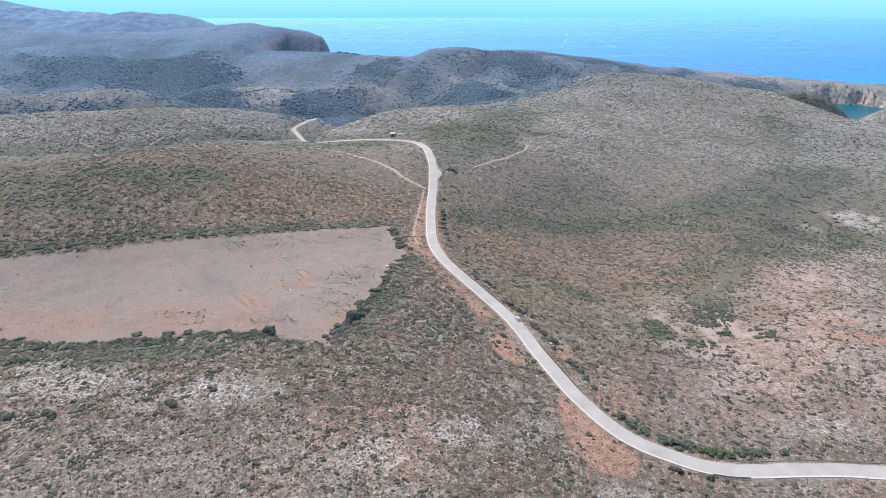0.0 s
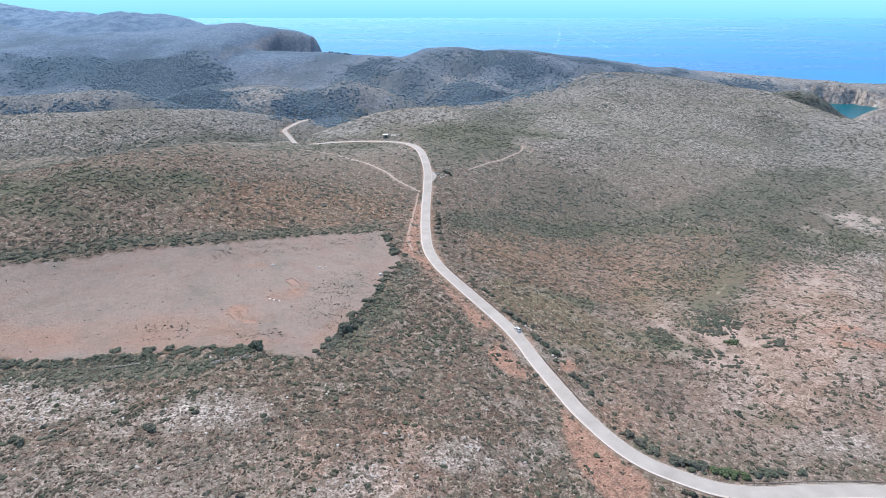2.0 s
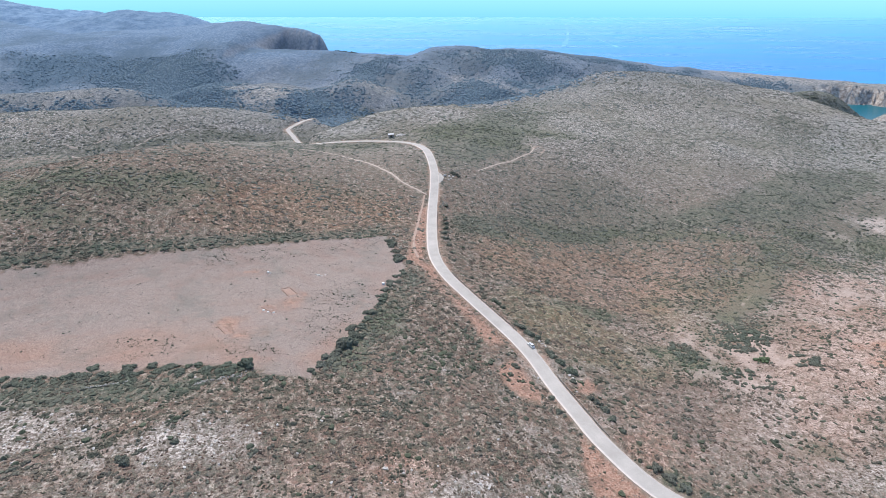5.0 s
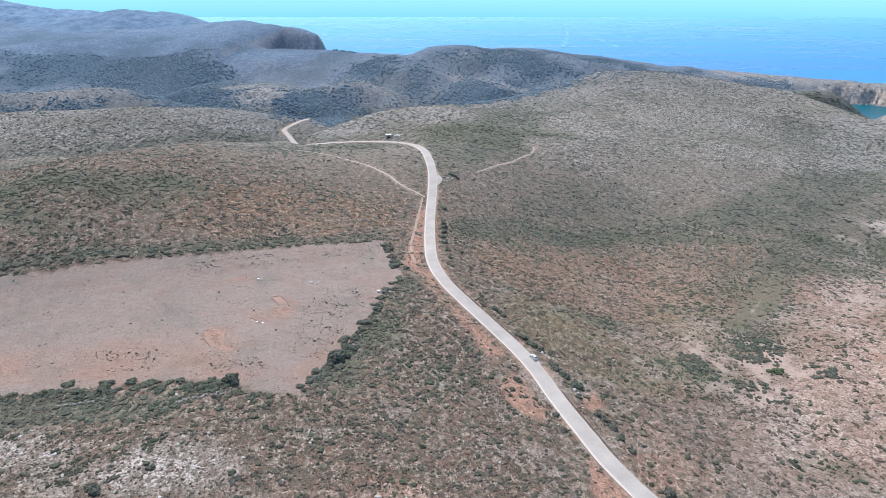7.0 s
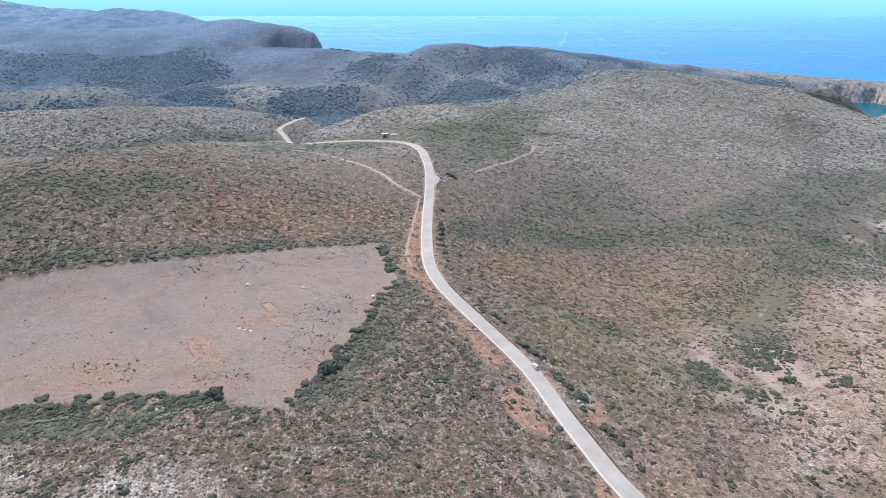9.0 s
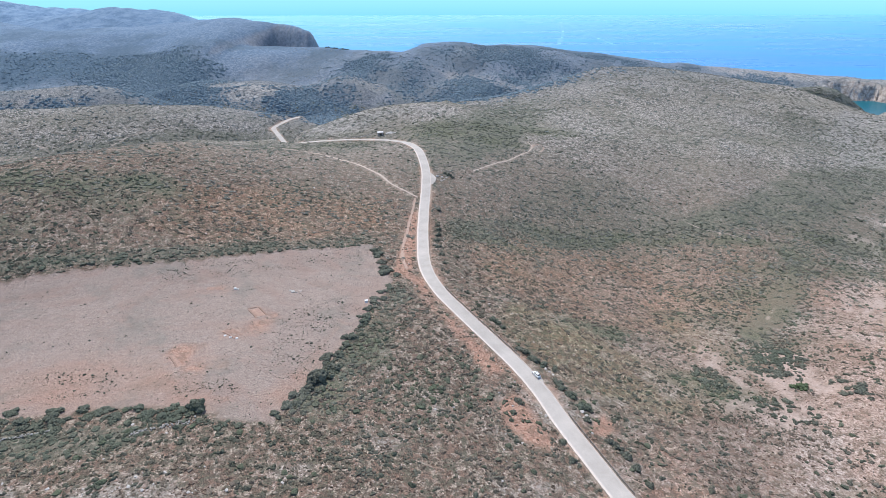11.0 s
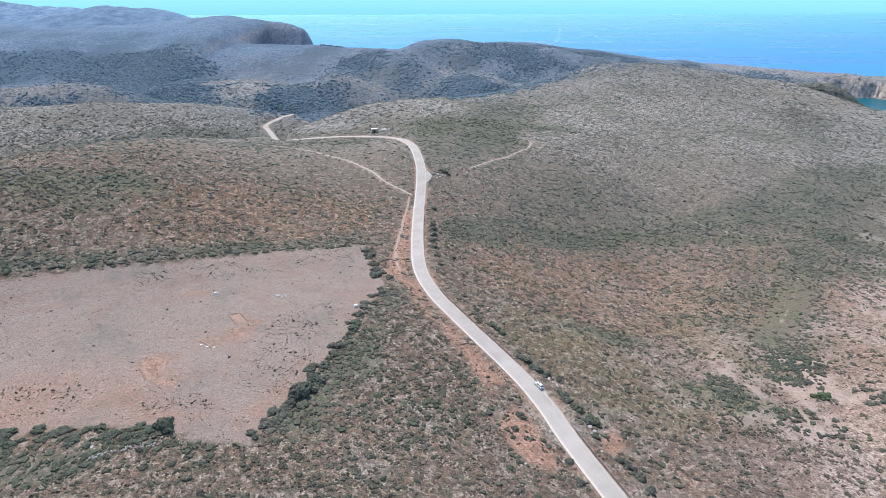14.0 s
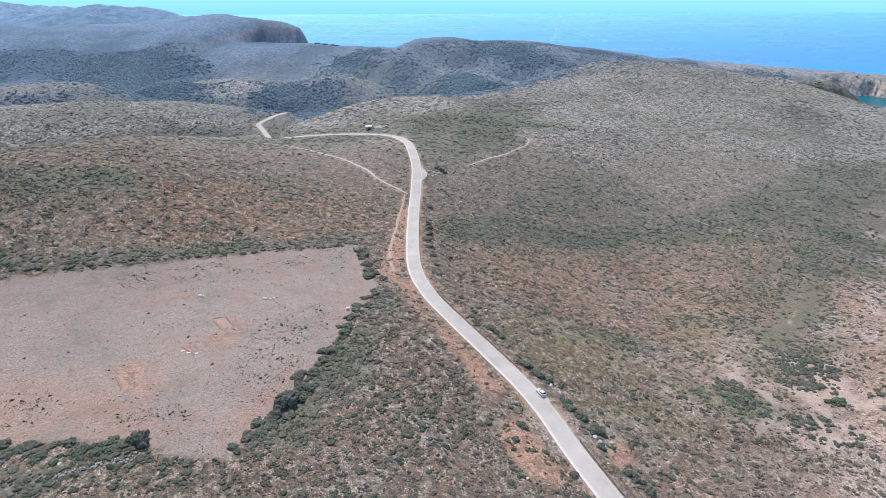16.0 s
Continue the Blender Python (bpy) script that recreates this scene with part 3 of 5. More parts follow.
FIELD = [(-236.3, 222.8), (-205.2, 238.3), (-162.9, 256.1), (-115.8, 279.2), (-72.8, 302.4), (-32.3, 320.2), (-25.1, 292.4), (-19.6, 279.9), (-23.8, 255.4), (-35.1, 213.2), (-42.7, 188.1),
         (-44.7, 181.4), (-57.8, 180.8), (-68.3, 186), (-89.8, 185.4), (-110.7, 183.5), (-126.5, 180.8), (-139.9, 181.4), (-168.3, 182.8), (-236.3, 183.6)]
TRACK = spline([(-11.9, 389.4), (-23.2, 397.3), (-30.8, 405.3), (-36.4, 414.5), (-42.9, 422.2), (-51.9, 432.8), (-58.7, 439.1), (-72.3, 448.5), (-97.9, 463.2), (-114, 472), (-132, 484), (-150, 500), (-172, 520)])


def part(name, bm, mat, parent=None, label=""):
    me = bpy.data.meshes.new(name)
    bm.to_mesh(me)
    bm.free()
    me.materials.append(mat)
    ob = new(name, me)
    ob.parent = parent
    return tagged(ob, label)


def sheet(name, verts, faces, mat, smooth=True):
    """A mesh from arrays of places and of triangles or quads."""
    me = bpy.data.meshes.new(name)
    n, k = faces.shape
    me.vertices.add(len(verts))
    me.vertices.foreach_set("co", np.asarray(verts, np.float32).ravel())
    me.loops.add(n * k)
    me.loops.foreach_set("vertex_index", faces.astype(np.int32).ravel())
    me.polygons.add(n)
    me.polygons.foreach_set("loop_start", np.arange(0, n * k, k, dtype=np.int32))
    me.polygons.foreach_set("use_smooth", np.full(n, smooth))
    me.update(calc_edges=True)
    me.validate()
    me.materials.append(mat)
    return new(name, me)


def grid_faces(rows, cols):
    i = np.arange(rows * cols).reshape(rows, cols)
    return np.stack([i[:-1, :-1], i[:-1, 1:], i[1:, 1:], i[1:, :-1]], -1).reshape(-1, 4)


# ---- ground: patches of its cover (x, y, half width, half depth) ----
TURF = [(30, 353, 28, 9), (81, 388, 34, 9), (118, 401, 30, 9), (152, 399, 30, 8), (200, 394, 36, 9), (250, 408, 30, 10), (221, 373, 14, 16), (190, 333, 13, 22), (166, 305, 12, 18), (144, 278, 12, 16), (120, 250, 11, 14), (100, 220, 9, 11),
        (8, 530, 40, 18), (40, 556, 40, 20), (90, 565, 40, 20), (-202, 290, 40, 12), (-24, 222, 9, 16), (-33, 198, 8, 14), (-193.1, 322.7, 67.5, 17.6), (-232.2, 310.5, 45.9, 18.9), (-151.2, 337.5, 35.1, 12.2), (132.3, 297, 35.1, 14.9), (166.1, 328.1, 43.2, 17.6), (70.2, 264.6, 23, 10.8), (2.7, 550.8, 40.5, 21.6), (44.6, 518.4, 35.1, 17.6), (67.5, 151.2, 8.1, 6.8), (120.2, 171.5, 10.8, 6.8),
        (249.8, 359.1, 35.1, 16.2), (307.8, 399.6, 45.9, 24.3), (105.3, 224.1, 16.2, 8.1), (202.5, 353.7, 40.5, 12.2), (-83.7, 519.8, 29.7, 12.2), (94.5, 232.2, 13.5, 6.8), (148.5, 264.6, 16.2, 9.5)]
PALE = [(108, 220.1, 12.2, 5.4), (117.5, 209.2, 13.5, 5.4), (112.1, 176.9, 20.2, 8.1), (132.3, 183.6, 17.6, 8.1), (133.7, 158, 24.3, 10.8), (221.4, 251.1, 60.8, 32.4), (168.8, 202.5, 40.5, 18.9), (-70.2, 148.5, 23, 9.5), (-124.2, 152.6, 33.8, 10.8), (-20.2, 124.2, 24.3, 10.8),
        (333.5, 440.1, 27, 14.9), (342.9, 421.2, 29.7, 13.5), (5.4, 136.4, 27, 9.5), (-141.8, 164.7, 16.2, 5.4), (54, 118.8, 16.2, 6.8), (283.5, 413.1, 9.5, 6.8), (290.2, 401, 5.4, 8.1)]
RUST = [(198, 224, 26, 7), (194, 242, 18, 5), (-86.4, 263.2, 7.3, 3)]
SIDE_TRACK = spline([(-13.6, 388.1), (-14.3, 374), (-15.7, 355.1), (-16.3, 340.9), (-17.4, 321.3), (-16.7, 305.8), (-14.3, 293)])
HILL_PATH = spline([(25, 442.5), (31.8, 451.4), (41.4, 464.2), (53.9, 478.7), (65, 495.5), (72.4, 505.4), (77.4, 517.5), (76.3, 527)])
HILL_SPUR = spline([(77, 518), (82, 524), (85.6, 523.4), (86.8, 515.4), (83, 508)])
GOAT_PATHS = [spline([(-299.7, 475.2), (-286.2, 464.4), (-280.8, 472.5), (-275.4, 488.7)]), spline([(-394.2, 610.2), (-378, 606.2), (-367.2, 614.2), (-353.7, 634.5)]), spline([(-353.7, 580.5), (-330.8, 614.2), (-313.2, 648), (-290.2, 675)]),
              spline([(169.8, 422.5), (178.6, 410.5), (185.2, 405.5), (193.9, 400.5), (200.9, 394.5)])]
FOOT_PATHS = [spline([(0.7, 244.6), (-0.3, 221.9), (-0.1, 205.9), (-0.5, 190.1), (-0.6, 175.4)]), spline([(-15.2, 281.3), (-11.9, 261.8), (-8.4, 239.1), (-9, 225.8)]), spline([(199.2, 347.3), (184.8, 327.3), (170.1, 308.2), (160.6, 296.9)])]
FOOT_LINES = ((TRACK, 0.8), (SIDE_TRACK, 0.3), (HILL_PATH, 0.45), (HILL_SPUR, 0.4)) + tuple((g, 0.25) for g in GOAT_PATHS) + tuple((g, 0.05) for g in FOOT_PATHS)


def patches(x, y, spots, seed, edge=0.7):
    """How far places lie inside ragged patches, 0 to 1."""
    best = np.zeros(np.shape(x))
    rag = 0.35 * lattice(x / 9, y / 9, seed) + 0.3 * lattice(x / 3.4, y / 3.4, seed + 1)
    for sx, sy, rx, ry in spots:
        best = np.maximum(best, np.clip((1.1 - np.hypot((x - sx) / rx, (y - sy) / ry) + rag) / edge, 0, 1))
    return best


def trodden(x, y):
    """0 to 1 on the dirt tracks."""
    best = np.zeros(np.shape(x))
    for line, half in FOOT_LINES:
        d, _ = near_line(x, y, line, 4)
        best = np.maximum(best, np.clip((half + 0.5 - d + 0.35 * lattice(x / 2, y / 2, 8)) / 0.8, 0, 1))
    return best


# dense maquis, partly painted shade at the hills' feet, and woods in the far gullies (outlines in x, y)
MAQUIS = [[(6, 340), (30, 348), (70, 372), (112, 384), (125, 400), (60, 392), (20, 376), (4, 364)],
          [(120, 400), (137, 404), (180, 402), (229, 412), (274, 430), (342, 484), (410, 540), (437, 598), (356, 560), (266, 490), (202, 440), (148, 418)],
          [(-19, 420), (7, 441), (48, 488), (82, 562), (119, 690), (82, 716), (33, 602), (3, 564), (-12, 506)],
          [(-380, 590), (-332, 617), (-293, 644), (-244, 668), (-180, 660), (-200, 700), (-261, 679), (-315, 645), (-363, 612)],
          [(540, 960), (550, 1050), (700, 1050), (700, 970)],
          [(240, 400), (262, 384), (290, 372), (340, 360), (350, 375), (300, 392), (265, 415)],
          [(225, 395), (212, 372), (193, 345), (172, 320), (150, 292), (128, 262), (112, 240), (126, 232), (146, 256), (168, 284), (190, 312), (208, 336), (232, 365), (245, 392)],
          [(-236, 226), (-205, 241.5), (-162, 259.5), (-115, 282.5), (-73, 305.5), (-33, 323.5), (-36, 330), (-75, 313), (-118, 290), (-165, 267), (-207, 249), (-238, 233)],
          [(-43, 186), (-35, 214), (-24, 255), (-19, 276), (-11, 274), (-15, 252), (-26, 212), (-34, 186)],
          [(-230, 184), (-190, 178), (-130, 176), (-75, 178), (-80, 168), (-130, 163), (-165, 168), (-230, 168)]]
DARK_SLOPE = [(-921, 1291), (-770, 1336), (-520, 1257), (-426, 1190), (-330, 928), (-406, 885), (-580, 1132), (-708, 1150), (-808, 1108)]
# outlines two and four also darken slopes in place of shade
WOODS = [DARK_SLOPE, [(-720, 750), (-520, 790), (-350, 790), (-240, 800), (-250, 850), (-370, 845), (-520, 832), (-720, 800)],
         [(-602, 1180), (-618, 1272), (-571, 1294), (-493, 1250), (-444, 1188), (-380, 1080), (-340, 944), (-304, 888), (-260, 800), (-300, 780), (-400, 930), (-453, 960), (-520, 1060)],
         [(-230, 840), (-232, 900), (-223, 962), (-198, 980), (-159, 940), (-125, 920), (-127, 890), (-160, 820), (-200, 770)],
         [(-171, 1150), (-150, 1178), (-106, 1190), (-81, 1180), (-102, 1132), (-122, 1066), (-136, 1000), (-150, 1060)],
         [(0, 760), (10, 960), (0, 1026), (27, 1070), (68, 1068), (120, 1026), (170, 930), (150, 860), (40, 780)],
         [(560, 1150), (625, 1256), (691, 1288), (722, 1262), (640, 1180)],
         [(-700, 930), (-560, 940), (-430, 905), (-380, 870), (-420, 960), (-560, 1010), (-700, 1000)]]

# stony slopes where little grows
STONY = [[(-335, 930), (-320, 985), (-270, 1010), (-235, 985), (-232, 930), (-240, 890), (-290, 880)], [(-140, 985), (-128, 1040), (-105, 1060), (-90, 1010), (-105, 970)], [(590, 1280), (760, 1270), (1020, 1245), (1020, 1345), (590, 1350)],
         [(60, 1190), (130, 1230), (170, 1270), (120, 1290), (60, 1250)], [(20, 1080), (80, 1100), (60, 1130), (15, 1120)]]
STONY_KNOLL = [[(-119, 561), (-112, 595), (-100, 612), (-60, 608), (-10, 614), (12, 604), (14, 588), (-24, 590), (-50, 582), (-66, 553)], [(390, 580), (440, 700), (500, 770), (590, 750), (610, 640), (540, 570)]]

# bare sandy ground between bushes
SAND = [[(108, 265), (119, 266), (128, 255), (145, 269), (157, 267), (145, 238), (149, 227), (136, 215), (117, 204), (106, 203), (95, 212), (106, 230), (103, 246)], [(318, 425), (345, 412), (362, 430), (350, 454), (325, 448)], [(276, 410), (292, 396), (297, 412), (284, 421)],
        [(195, 300), (215, 318), (240, 330), (236, 312), (212, 292)], [(14, 212), (24, 212), (28, 200), (20, 200)]]


# cuts of raw red earth beside the road, and soils of other tints
RED_CUTS = [[(1, 253), (6, 250), (13, 239), (19, 229), (23, 220), (17, 216), (13, 223), (11, 231), (6, 239)], [(21, 205), (26, 207), (30, 198), (33, 189), (33, 183), (25, 183), (20, 191), (19, 199)],
            [(48, 198), (52, 203), (55, 198), (50, 192), (46, 192)], [(42, 170), (50, 154), (55, 147), (62, 136), (57, 126), (46, 126), (41, 135), (39, 153)],
            [(-10.5, 370), (-10.5, 334), (-12, 300), (-12, 283), (-19, 286), (-19, 308), (-17, 332), (-15, 370)], [(-15, 286), (-5, 286), (-3, 263), (2, 252), (-2, 253), (-10, 276)]]
RED_SOIL = [[(80, 383), (154, 402), (204, 383), (168, 338), (118, 288), (79, 274), (47, 276), (16, 302), (21, 340)], [(-140, 338), (-100, 380), (-31, 391), (-21, 344), (-51, 329), (-108, 301), (-136, 304)],
            [(-56, 128), (-40, 129), (-35, 106), (-51, 106)]]
OLIVE_SOIL = [[(30, 274), (57, 273), (79, 256), (96, 234), (83, 207), (60, 206), (42, 224), (29, 246)], [(95, 290), (150, 330), (170, 325), (130, 270), (100, 262)]]
DRY_BED = [(137, 280), (176, 326), (202, 351), (206, 344), (178, 303), (154, 280), (138, 270)]
BROWN_HEATH = [[(84, 215), (103, 210), (91, 178), (75, 166), (71, 186)], DRY_BED]
PINK_SOIL = [[(207, 342), (289, 375), (250, 300), (131, 166), (120, 180), (132, 216), (167, 258)], [(48, 181), (71, 192), (78, 176), (81, 158), (56, 154), (51, 171)],
             [(-43, 142), (-16, 152), (0, 149), (0, 115), (-22, 112), (-36, 123)]]
LUSH = [[(-43, 186), (-35, 214), (-19, 276), (-8, 276), (0, 240), (14, 200), (20, 165), (-10, 150), (-40, 165)], [(-227, 320), (-207, 331), (-180, 342), (-145, 350), (-136, 342), (-156, 319), (-157, 302), (-202, 282)],
        [(100, 240), (113, 246), (106, 226), (93, 216)], [(84, 215), (103, 210), (91, 178), (75, 166), (71, 186)], [(-192, 266), (-138, 278), (-88, 309), (-40, 336), (-32, 321), (-80, 298), (-124, 274), (-185, 254)]]
# the field: ochre digs, redder and greyer stretches, dark stubble
FIELD_OCHRE = [[(-90, 217), (-85, 222), (-76, 221), (-64, 206), (-70, 204), (-76, 204)], [(-77, 230), (-73, 237), (-61, 244), (-59, 235), (-66, 227), (-71, 224)]]
FIELD_RED = [[(-236, 200), (-150, 205), (-101, 218), (-80, 206), (-58, 186), (-78, 188), (-98, 186), (-236, 184)], [(-46, 184), (-40, 200), (-26, 250), (-20, 278), (-26, 262), (-38, 222), (-50, 190)]]
FIELD_GREY = [[(-236, 224), (-148, 262), (-116, 276), (-89, 288), (-39, 316), (-33, 297), (-75, 270), (-109, 258), (-140, 246), (-236, 208)], [(-83, 201), (-74, 204), (-60, 200), (-55, 194), (-61, 189), (-75, 190)]]
STUBBLE = [[(-59, 238), (-40, 259), (-30, 251), (-36, 222), (-44, 196), (-52, 200), (-56, 222)], [(-83, 201), (-74, 204), (-60, 200), (-55, 194), (-61, 189), (-75, 190)], [(-120, 204), (-100, 206), (-90, 196), (-110, 190)],
           [(-120, 276), (-89, 290), (-39, 317), (-33, 300), (-75, 282), (-110, 266)]]


def sand_at(x, y):
    return outlined(x, y, SAND, 7) * np.clip(2.6 * lattice(x / 7, y / 6.5, 95) + 1.8 * lattice(x / 2.8, y / 2.5, 96) + 0.05, 0, 1)

# thinner woods over the lower slopes of the seaward ridge
OPEN_WOODS = [[(60, 1240), (110, 1320), (210, 1352), (450, 1355), (570, 1350), (540, 1280), (330, 1240)], [(-70, 880), (-50, 1150), (20, 1235), (160, 1260), (330, 1250), (470, 1180), (430, 1000), (250, 900), (150, 830), (30, 770), (-30, 800)],
              [(-1000, 1000), (-1000, 1250), (-800, 1330), (-620, 1290), (-480, 1250), (-440, 1150), (-560, 1010), (-700, 950)]]


def outlined(x, y, outlines, wander):
    """0 to 1, ragged, inside any of some outlines."""
    total = np.zeros(np.shape(x))
    for k in range(5):
        dx = wander * np.clip(y / 450, 0.3, 1) * (lattice(x / 26, y / 26, 70 + k) + 0.7 * lattice(x / 9, y / 9, 80 + k))
        dy = wander * np.clip(y / 450, 0.3, 1) * (lattice(x / 26, y / 26, 75 + k) + 0.7 * lattice(x / 9, y / 9, 85 + k))
        total += np.logical_or.reduce([inside(x + dx, y + dy, o) for o in outlines])
    return total / 5


def maquis_shade_at(x, y):
    # hollows are made denser and darker, standing in for their shade
    hollow_shade = sum(bare_height(x + a, y + c) for a, c in ((70, 0), (-70, 0), (0, 70), (0, -70))) / 4 - bare_height(x, y)
    hollow_shade = np.clip((hollow_shade - 0.4 + 1.2 * lattice(x / 17, y / 17, 91)) / 4, 0, 0.4) * np.clip((y - 330) / 90, 0, 1) * np.clip((1050 - y) / 150, 0, 1)
    return np.maximum(hollow_shade, 0.85 * outlined(x, y, MAQUIS, 8)) * np.clip(0.85 + 0.5 * lattice(x / 13, y / 11, 92), 0, 1)


def woods_at(x, y):
    return np.maximum(outlined(x, y, WOODS, 38), outlined(x, y, OPEN_WOODS, 30) * np.clip(0.3 + 0.8 * lattice(x / 45, y / 55, 97), 0.05, 0.8)) * (y > 730)


def beyond_gully(x, y):
    """The stony slope east of the green gully, 0 to 1."""
    side = np.clip((x - 128 - 0.8 * (y - 240) + 10 * lattice(x / 20, y / 20, 98)) / 25, 0, 1) * np.clip((y - 150) / 30, 0, 1) * np.clip((430 - y) / 60, 0, 1)
    return side * np.clip(0.65 + 0.7 * lattice(x / 19, y / 14, 99) + 0.4 * lattice(x / 6, y / 5, 100), 0, 1)


def build_ground():
    v = np.linspace(0, 1, 560)
    ys = -160 + 740 * v ** 1.05 + 2900 * v ** 4.0
    u = np.linspace(-1, 1, 440)
    y = np.repeat(ys[:, None], len(u), 1)
    x = (0.75 * u + 0.25 * u ** 3)[None, :] * (175 + 0.85 * np.clip(y, 0, None)) + 0 * y
    z = height(x, y)
    slope = np.hypot(np.gradient(z, axis=0) / np.gradient(y, axis=0), np.gradient(z, axis=1) / np.gradient(x, axis=1))
    verts = np.stack([x, y, z], -1).reshape(-1, 3)
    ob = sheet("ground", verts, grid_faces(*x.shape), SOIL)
    px, py = verts[:, 0], verts[:, 1]
    wob = 1.2 * lattice(px / 5, py / 5, 9)
    d, _ = near_line(px, py, road_line, 14)
    cover, bare = np.ones((len(verts), 4), np.float32), np.ones((len(verts), 4), np.float32)
    cover[:, 0] = inside(px + wob, py + wob, FIELD)
    verge = np.clip((5.2 + 1.4 * lattice(px / 5, py / 5, 4) - d) / 1.5, 0, 1)
    cover[:, 1] = np.maximum(patches(px, py, RUST, 41), 0.55 * verge * (px < 46) * (lattice(px / 11, py / 11, 6) > -0.2))
    cover[:, 1] *= np.where(cover[:, 0] > 0.5, 0.5, 1)
    cover[:, 1] = np.maximum(cover[:, 1], 0.95 * outlined(px, py, RED_CUTS, 3))
    cover[:, 1] = np.maximum(cover[:, 1], 0.8 * outlined(px, py, FIELD_OCHRE, 6) * np.clip(0.8 + lattice(px / 7, py / 5, 17), 0, 1))
    cover[:, 2] = patches(px, py, TURF, 43, 1.1)
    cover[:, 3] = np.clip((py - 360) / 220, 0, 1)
    mottled = 0.65 * np.clip(1 - (py - 200) / 180, 0, 1) * np.clip(2.2 * lattice(px / 16, py / 11, 13) + 1.2 * lattice(px / 5, py / 4, 14) - 1.1, 0, 0.8) * (py < 445) * np.where(px < -27, py < 165, 1)
    bare[:, 0] = np.maximum(patches(px, py, PALE, 45, 0.9), mottled) * 0.9
    bare[:, 1] = np.clip((slope.ravel() - 0.7) * 3, 0, 1) * (py > 1000) * np.where(px > 600, 1.0, 0.35)
    east = np.clip((px - 50) / 70, 0, 1) * np.clip((400 - py) / 120, 0, 1)
    cover[:, 1] = np.maximum(cover[:, 1], 0.3 * east * np.clip(0.7 + lattice(px / 35, py / 25, 15), 0, 1))
    bare[:, 0] = np.maximum(bare[:, 0], 0.5 * east * np.clip(0.6 + lattice(px / 22, py / 15, 16), 0, 1))
    bare[:, 0] = np.maximum(bare[:, 0], 0.35 * np.clip((150 - py) / 30, 0, 1) * np.clip((5 - px) / 40 + 0.5 * lattice(px / 14, py / 14, 19), 0, 1))
    bare[:, 0] = np.maximum(bare[:, 0], 0.82 * beyond_gully(px, py))
    bare[:, 2] = np.maximum(trodden(px, py), 0.7 * np.clip((ROAD_HALF + 1.0 - 1.2 * np.clip((py - 495) / 30, 0, 1) - d) / 0.6, 0, 1))
    # share of blue haze mixed into the base colour, growing with distance
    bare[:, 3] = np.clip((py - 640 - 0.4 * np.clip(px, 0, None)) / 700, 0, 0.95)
    growth = np.ones((len(verts), 4), np.float32)
    growth[:, 0] = 0.9 * maquis_shade_at(px, py) * (cover[:, 0] < 0.5)
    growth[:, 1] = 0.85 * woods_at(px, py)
    growth[:, 3] = 0.9 * sand_at(px, py)
    growth[:, 2] = np.maximum(0.75 * outlined(px, py, STONY, 30), 0.45 * outlined(px, py, STONY_KNOLL, 14))
    growth[:, 0] *= 1 - growth[:, 2]
    bed = outlined(px, py, [DRY_BED], 4)
    bare[:, 0] *= 1 - bed
    growth[:, 0] = np.maximum(growth[:, 0], 0.9 * bed)
    tint = np.ones((len(verts), 4), np.float32)
    for k, (zone, wander) in enumerate(((RED_SOIL + FIELD_RED, 14), (OLIVE_SOIL, 14), (BROWN_HEATH + FIELD_GREY, 10), (PINK_SOIL, 14))):
        tint[:, k] = outlined(px, py, zone, wander) * np.clip(0.75 + 0.5 * lattice(px / 12, py / 9, 110 + k), 0, 1)
    for name, values in (("cover", cover), ("bare", bare), ("growth", growth), ("tint", tint)):
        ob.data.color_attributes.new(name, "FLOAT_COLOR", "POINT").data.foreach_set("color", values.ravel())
    return tagged(ob, "dry stony hills with bare red-brown soil", "ground", kind="structure")


build_ground()
sea_bm = bmesh.new()
bmesh.ops.create_grid(sea_bm, x_segments=8, y_segments=8, size=9000)
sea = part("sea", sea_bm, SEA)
sea.location = (0, 1500, SEA_LEVEL)
tagged(sea, "calm bright blue sea with pale wind streaks", "sea", kind="structure")


def wake(name, points, half):
    """A long pale trail of disturbed water."""
    line = spline(points, 40)
    tan = np.gradient(line, axis=0)
    tan /= np.linalg.norm(tan, axis=1)[:, None]
    side = np.stack([tan[:, 1], -tan[:, 0]], 1)
    wide = half * (1 + 0.5 * lattice(np.arange(len(line)) / 4.0, 0 * line[:, 0], 7))[:, None]
    cols = [np.column_stack([line + w * side * wide, np.full(len(line), SEA_LEVEL + 0.3 * (abs(w) < 0.9) + 0.02)]) for w in (-1, -0.4, 0.4, 1)]
    return tagged(sheet(name, np.stack(cols, 1).reshape(-1, 3), grid_faces(len(line), 4)[:, ::-1], WAKE), "pale trail of a boat's wake on the sea", "wake", kind="structure")


wake("wake_1", [(881, 4401), (733, 3602), (619, 3046), (515, 2610)], 9)
wake("wake_2", [(888, 4256), (803, 3458), (758, 2909), (739, 2559)], 6)


def ribbon(name, line, zs, half, thick, mat, offset=0.0):
    tan = np.gradient(line, axis=0)
    tan /= np.linalg.norm(tan, axis=1)[:, None]
    side = np.stack([tan[:, 1], -tan[:, 0]], 1)
    cols = []
    for w, dz in ((-half, -thick), (-half, 0), (0, 0.03), (half, 0), (half, -thick)):
        cols.append(np.column_stack([line + side * np.reshape(w + offset, (-1, 1)), zs + dz]))
    verts = np.stack(cols, 1)
    return sheet(name, verts.reshape(-1, 3), grid_faces(len(line), 5)[:, ::-1], mat, False)


road = ribbon("road", road_line, road_z, road_half, 0.5, ASPHALT)
